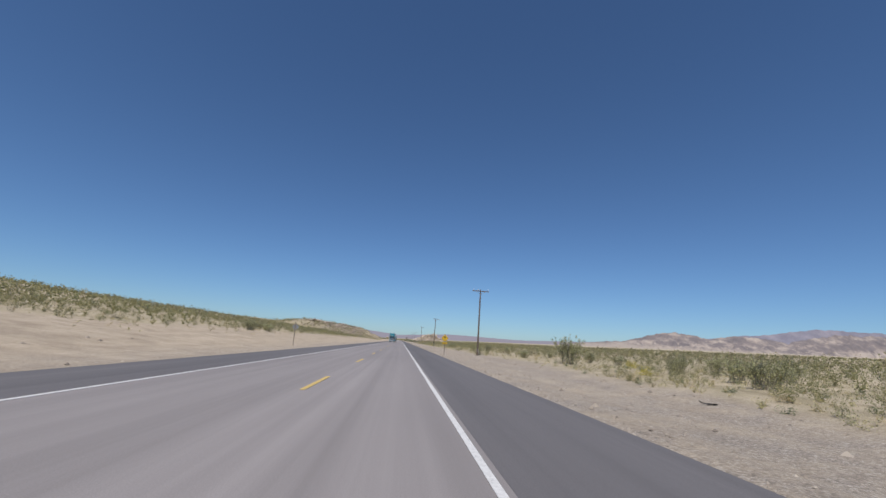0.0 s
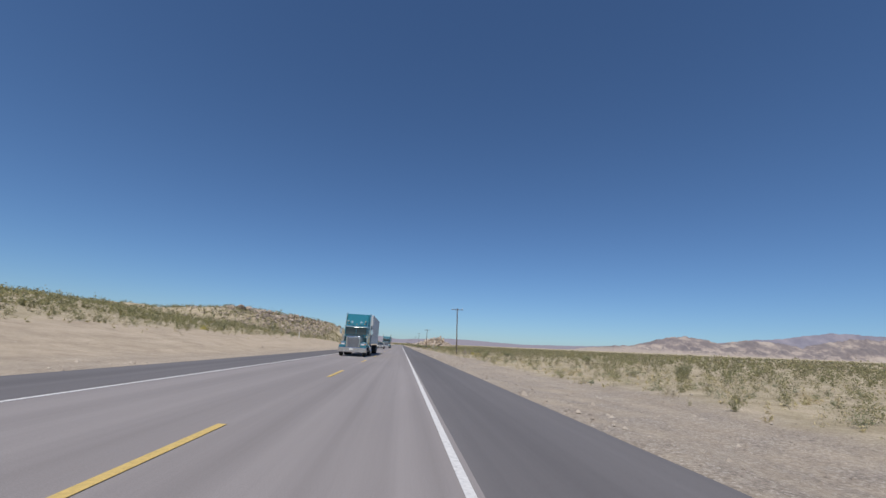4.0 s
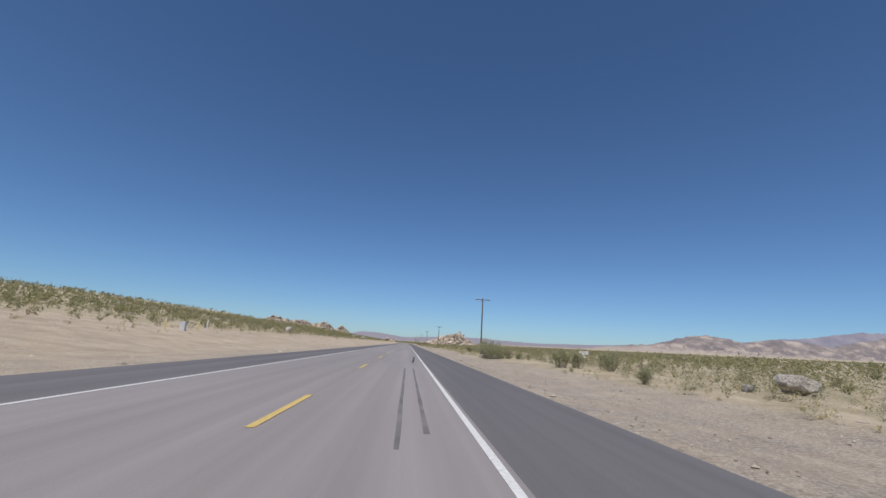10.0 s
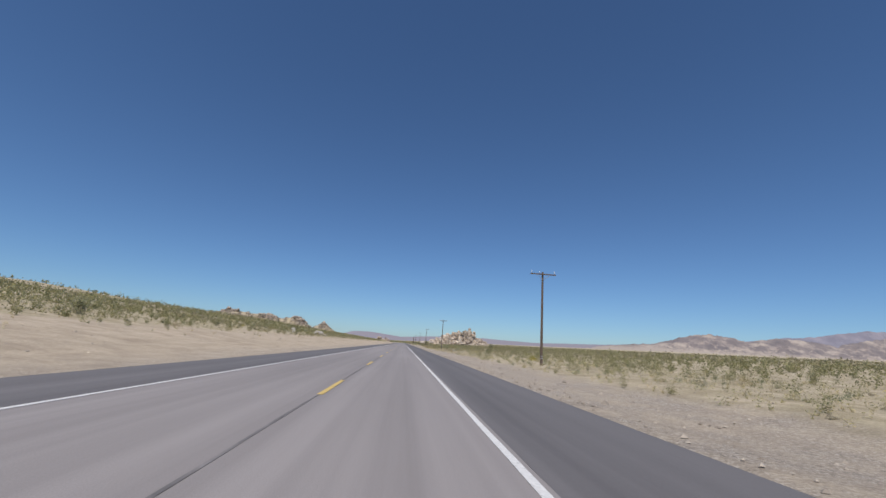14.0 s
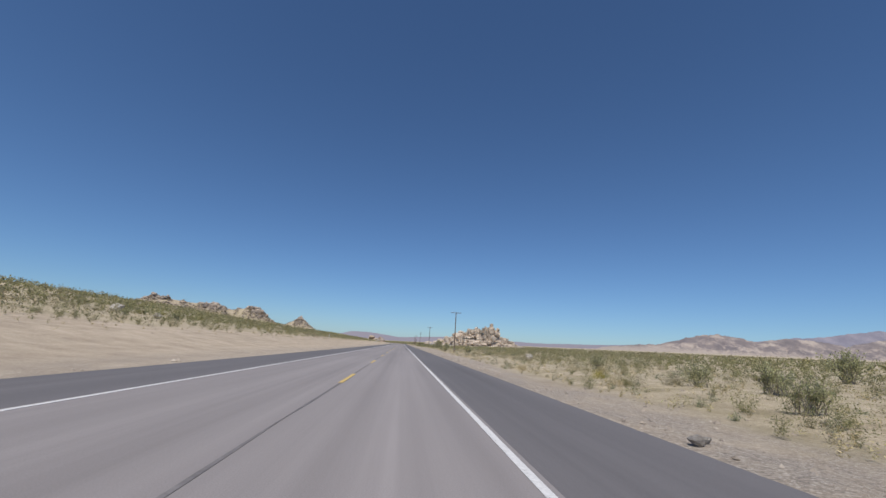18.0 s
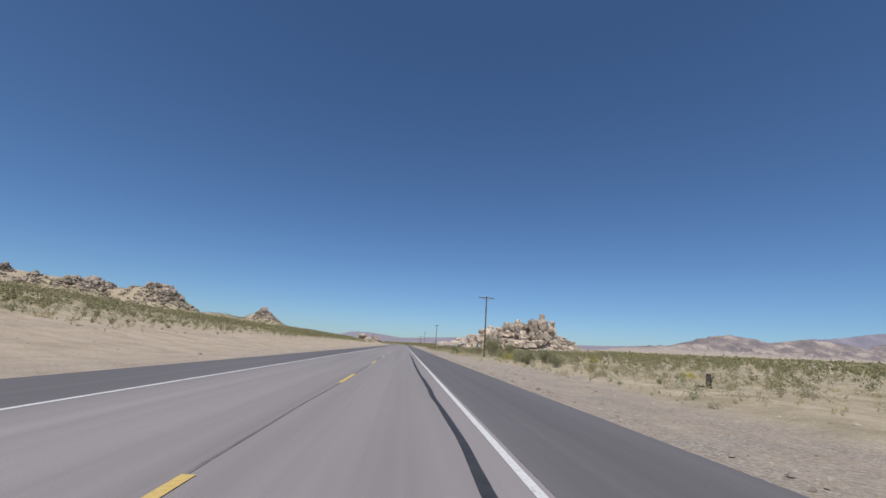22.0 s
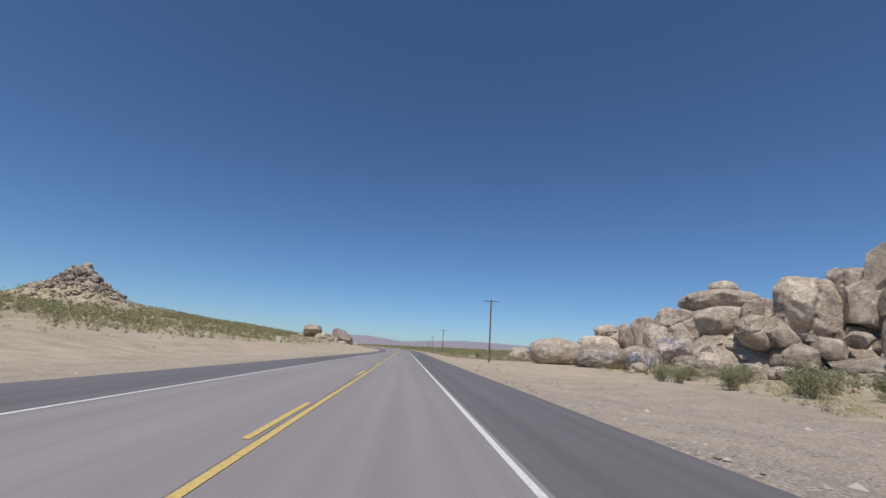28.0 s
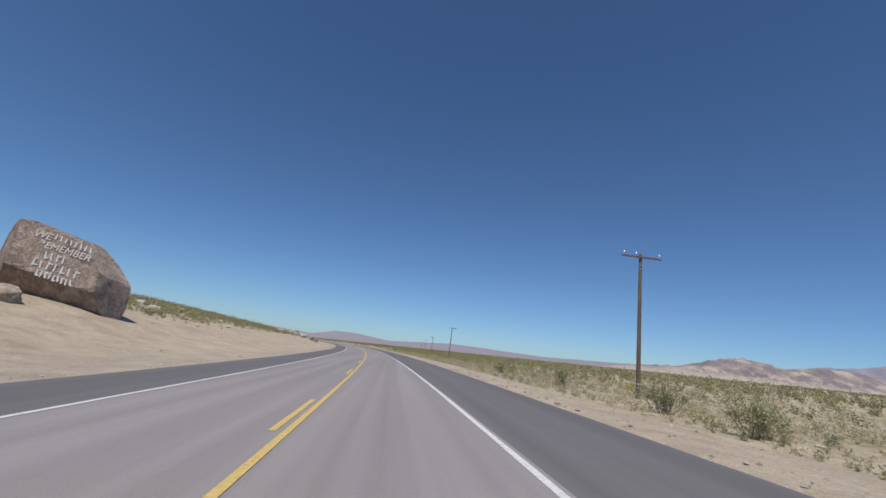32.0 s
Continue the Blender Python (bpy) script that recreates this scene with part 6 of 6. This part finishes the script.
def tractor(ob, paint, roof, y0=0.0):
    """A long-nosed truck tractor, front towards -y; parts go under ob."""
    part("bumper", box_bm(2.42, 0.16, 0.42, (0, y0 + 0.08, 0.58), 0.04), M_CHROME, ob)
    part("number_plate", box_bm(0.31, 0.012, 0.15, (-0.1, y0 - 0.006, 0.62), 0.003), M_PLATE, ob)
    hood = [(y0 + 0.35, 0.62, 1.62), (y0 + 0.6, 0.66, 1.70), (y0 + 1.6, 0.78, 1.80), (y0 + 2.05, 0.84, 1.86)]
    secs = [(y, [(w, 0.75), (w, z - 0.16), (w * 0.84, z), (0.3 * w, z + 0.04), (-0.3 * w, z + 0.04), (-w * 0.84, z), (-w, z - 0.16), (-w, 0.75)]) for y, w, z in hood]
    part("hood", loft(secs), M_HOOD, ob)
    g = part("grille_shell", box_bm(1.22, 0.12, 1.06, (0, y0 + 0.33, 1.20), 0.06), M_CHROME, ob)
    part("grille", box_bm(1.02, 0.04, 0.90, (0, y0 + 0.265, 1.18), 0.02), M_GRILLE, g)
    for k in range(9):
        part("grille_bar", box_bm(0.016, 0.02, 0.88, (-0.44 + k * 0.11, y0 + 0.242, 1.18)), M_CHROME, g)
    for s in (-1, 1):
        fender = [(y0 + 0.22, 0.70, 0.92), (y0 + 0.5, 0.60, 1.14), (y0 + 1.0, 0.56, 1.24), (y0 + 1.5, 0.60, 1.16), (y0 + 1.85, 0.68, 0.90)]
        secs = [(y, [(s * 0.64, z - 0.10), (s * 1.18, z - 0.14), (s * 1.16, z), (s * 0.64, z + 0.05)]) for y, _, z in fender]
        part("fender", loft(secs), paint, ob)
        wheel(ob, s * 1.02, y0 + 1.05, 0.51, 0.30, M_CHROME)
        lamp = part("headlight", box_bm(0.36, 0.14, 0.20, (s * 0.86, y0 + 0.30, 1.06), 0.05), M_CHROME, ob)
        part("lens", box_bm(0.30, 0.02, 0.14, (s * 0.86, y0 + 0.225, 1.06), 0.03), M_LAMP, lamp)
        part("indicator", box_bm(0.10, 0.06, 0.10, (s * 1.08, y0 + 0.30, 1.08), 0.02), M_AMBER, ob)
        part("exhaust_stack", tube_bm(0.085, 0.085, (s * 1.12, y0 + 3.55, 0.9), (s * 1.12, y0 + 3.55, 3.95), 14), M_CHROME, ob)
        part("air_cleaner", tube_bm(0.20, 0.20, (s * 1.06, y0 + 2.05, 1.15), (s * 1.06, y0 + 2.05, 1.85), 16), M_CHROME, ob)
        mir = part("wing_mirror", box_bm(0.20, 0.06, 0.46, (s * 1.42, y0 + 2.25, 2.18), 0.02), M_CHROME, ob)
        part("mirror_arm", tube_bm(0.014, 0.014, (s * 1.08, y0 + 2.4, 2.45), (s * 1.42, y0 + 2.27, 2.42), 6), M_CHROME, mir)
        part("mirror_arm", tube_bm(0.014, 0.014, (s * 1.08, y0 + 2.4, 1.85), (s * 1.42, y0 + 2.27, 1.95), 6), M_CHROME, mir)
        part("fuel_tank", tube_bm(0.31, 0.31, (s * 0.98, y0 + 3.0, 0.72), (s * 0.98, y0 + 4.3, 0.72), 20), M_CHROME, ob)
        part("step", box_bm(0.36, 0.5, 0.06, (s * 1.05, y0 + 2.55, 0.5), 0.01), M_CHROME, ob)
        part("side_window", box_bm(0.02, 0.55, 0.48, (s * 1.063, y0 + 2.7, 2.28), 0.005), M_GLASS, ob)
        part("door_handle", box_bm(0.02, 0.14, 0.035, (s * 1.065, y0 + 2.95, 1.75), 0.006), M_CHROME, ob)
        for y in (y0 + 5.0, y0 + 6.2):
            wheel(ob, s * 0.95, y, 0.51, 0.56, M_CHROME)
        part("mudguard", box_bm(0.6, 2.6, 0.05, (s * 0.93, y0 + 5.6, 1.10), 0.02), M_CHROME, ob)
    part("cab", box_bm(2.10, 1.35, 2.05, (0, y0 + 2.72, 1.70), 0.10), paint, ob)
    wind = [(y0 + 1.985, [(0.96, 1.92), (0.94, 2.52), (-0.94, 2.52), (-0.96, 1.92)]), (y0 + 2.06, [(0.96, 1.92), (0.92, 2.54), (-0.92, 2.54), (-0.96, 1.92)])]
    w = part("windscreen", loft(wind), M_GLASS, ob)
    part("windscreen_divider", box_bm(0.04, 0.03, 0.62, (0, y0 + 1.98, 2.22), 0.006), paint, w)
    part("sun_visor", box_bm(2.12, 0.34, 0.10, (0, y0 + 1.92, 2.62), 0.02), M_CHROME, ob)
    part("sleeper", box_bm(2.24, 1.5, 2.35 + roof, (0, y0 + 4.0, 0.95 + (2.35 + roof) / 2), 0.14), paint, ob)
    cap = [(y0 + 2.1, 2.70, 2.74), (y0 + 2.5, 2.70, 2.80 + roof * 0.55), (y0 + 3.3, 2.70, 3.28 + roof)]
    secs = [(y, [(1.0, a), (0.98, b - 0.06), (0.86, b), (-0.86, b), (-0.98, b - 0.06), (-1.0, a)]) for y, a, b in cap]
    part("roof_fairing", loft(secs), paint, ob)
    for k in (-1, 1):
        part("cab_lamp", tube_bm(0.08, 0.11, (k * 0.42, y0 + 2.02, 2.92 + roof * 0.2), (k * 0.42, y0 + 1.86, 2.92 + roof * 0.2), 14), M_CHROME, ob, "chrome cab lamp")
        part("air_horn", tube_bm(0.03, 0.075, (k * 0.78, y0 + 2.6, 2.98 + roof * 0.3), (k * 0.78, y0 + 2.0, 2.96 + roof * 0.3), 12), M_CHROME, ob, "chrome trumpet horn")
        part("grab_rail", tube_bm(0.016, 0.016, (k * 1.09, y0 + 3.2, 1.1), (k * 1.09, y0 + 3.2, 2.2), 6), M_CHROME, ob)
    for k in range(5):
        part("marker_lamp", box_bm(0.09, 0.07, 0.05, (-0.72 + 0.36 * k, y0 + 2.08, 2.80 + roof * 0.12), 0.015), M_AMBER, ob)
    part("chassis", box_bm(0.9, 6.4, 0.28, (0, y0 + 3.6, 0.78), 0.02), M_DARK, ob)


def end_tipper(m):
    ob = thing("tipper_truck", m, "teal long-nosed truck with chrome stacks and a ribbed aluminium tipper trailer", "truck")
    tractor(ob, M_TEAL, 0.0)
    secs = [(4.95, [(1.05, 1.75), (1.2, 2.0), (1.22, 3.15), (-1.22, 3.15), (-1.2, 2.0), (-1.05, 1.75)]), (5.5, [(0.8, 1.3), (1.2, 1.75), (1.22, 3.15), (-1.22, 3.15), (-1.2, 1.75), (-0.8, 1.3)]), (11.6, [(0.8, 1.2), (1.2, 1.65), (1.22, 2.85), (-1.22, 2.85), (-1.2, 1.65), (-0.8, 1.2)])]
    tub = part("trailer_tub", loft(secs), M_DULLALU, ob, "dusty aluminium tub")
    for s in (-1, 1):
        for k in range(14):
            y = 5.7 + k * 0.44
            part("rib", box_bm(0.07, 0.06, 1.22, (s * 1.25, y, 2.38 - 0.012 * k), 0.012), M_DULLALU, tub)
        part("top_rail", tube_bm(0.07, 0.07, (s * 1.22, 4.95, 3.17), (s * 1.22, 11.6, 2.87), 8), M_DULLALU, tub)
        for y in (9.7, 10.9):
            wheel(ob, s * 0.95, y, 0.51, 0.56, M_GRILLE)
    part("trailer_frame", box_bm(1.0, 5.6, 0.26, (0, 8.6, 1.02), 0.02), M_DARK, ob)
    part("tailgate", box_bm(2.4, 0.10, 1.3, (0, 11.67, 2.2), 0.02), M_DULLALU, ob)
    part("tarp_bar", tube_bm(0.03, 0.03, (-1.1, 11.7, 3.0), (1.1, 11.7, 3.0), 6), M_STEEL, ob)
    return ob


def box_truck(m):
    ob = thing("articulated_truck", m, "teal articulated truck with tall roof fairing and pale trailer", "truck")
    tractor(ob, M_TEAL, 0.55)
    part("trailer_box", box_bm(2.5, 12.0, 2.8, (0, 11.2, 2.55), 0.03), M_BOXGREY, ob)
    part("trailer_frame", box_bm(1.0, 11.0, 0.24, (0, 11.0, 1.02), 0.02), M_DARK, ob)
    for s in (-1, 1):
        for y in (15.2, 16.4):
            wheel(ob, s * 0.95, y, 0.51, 0.56, M_GRILLE)
        part("side_rail", box_bm(0.04, 12.0, 0.12, (s * 1.255, 11.2, 1.2), 0.01), M_STEEL, ob)
    return ob


box_truck(pose(-1.75, 163.5, 0.0))
sedan(pose(-2.35, 226.0, 0.0))
end_tipper(pose(-1.95, 254.0, 0.0))
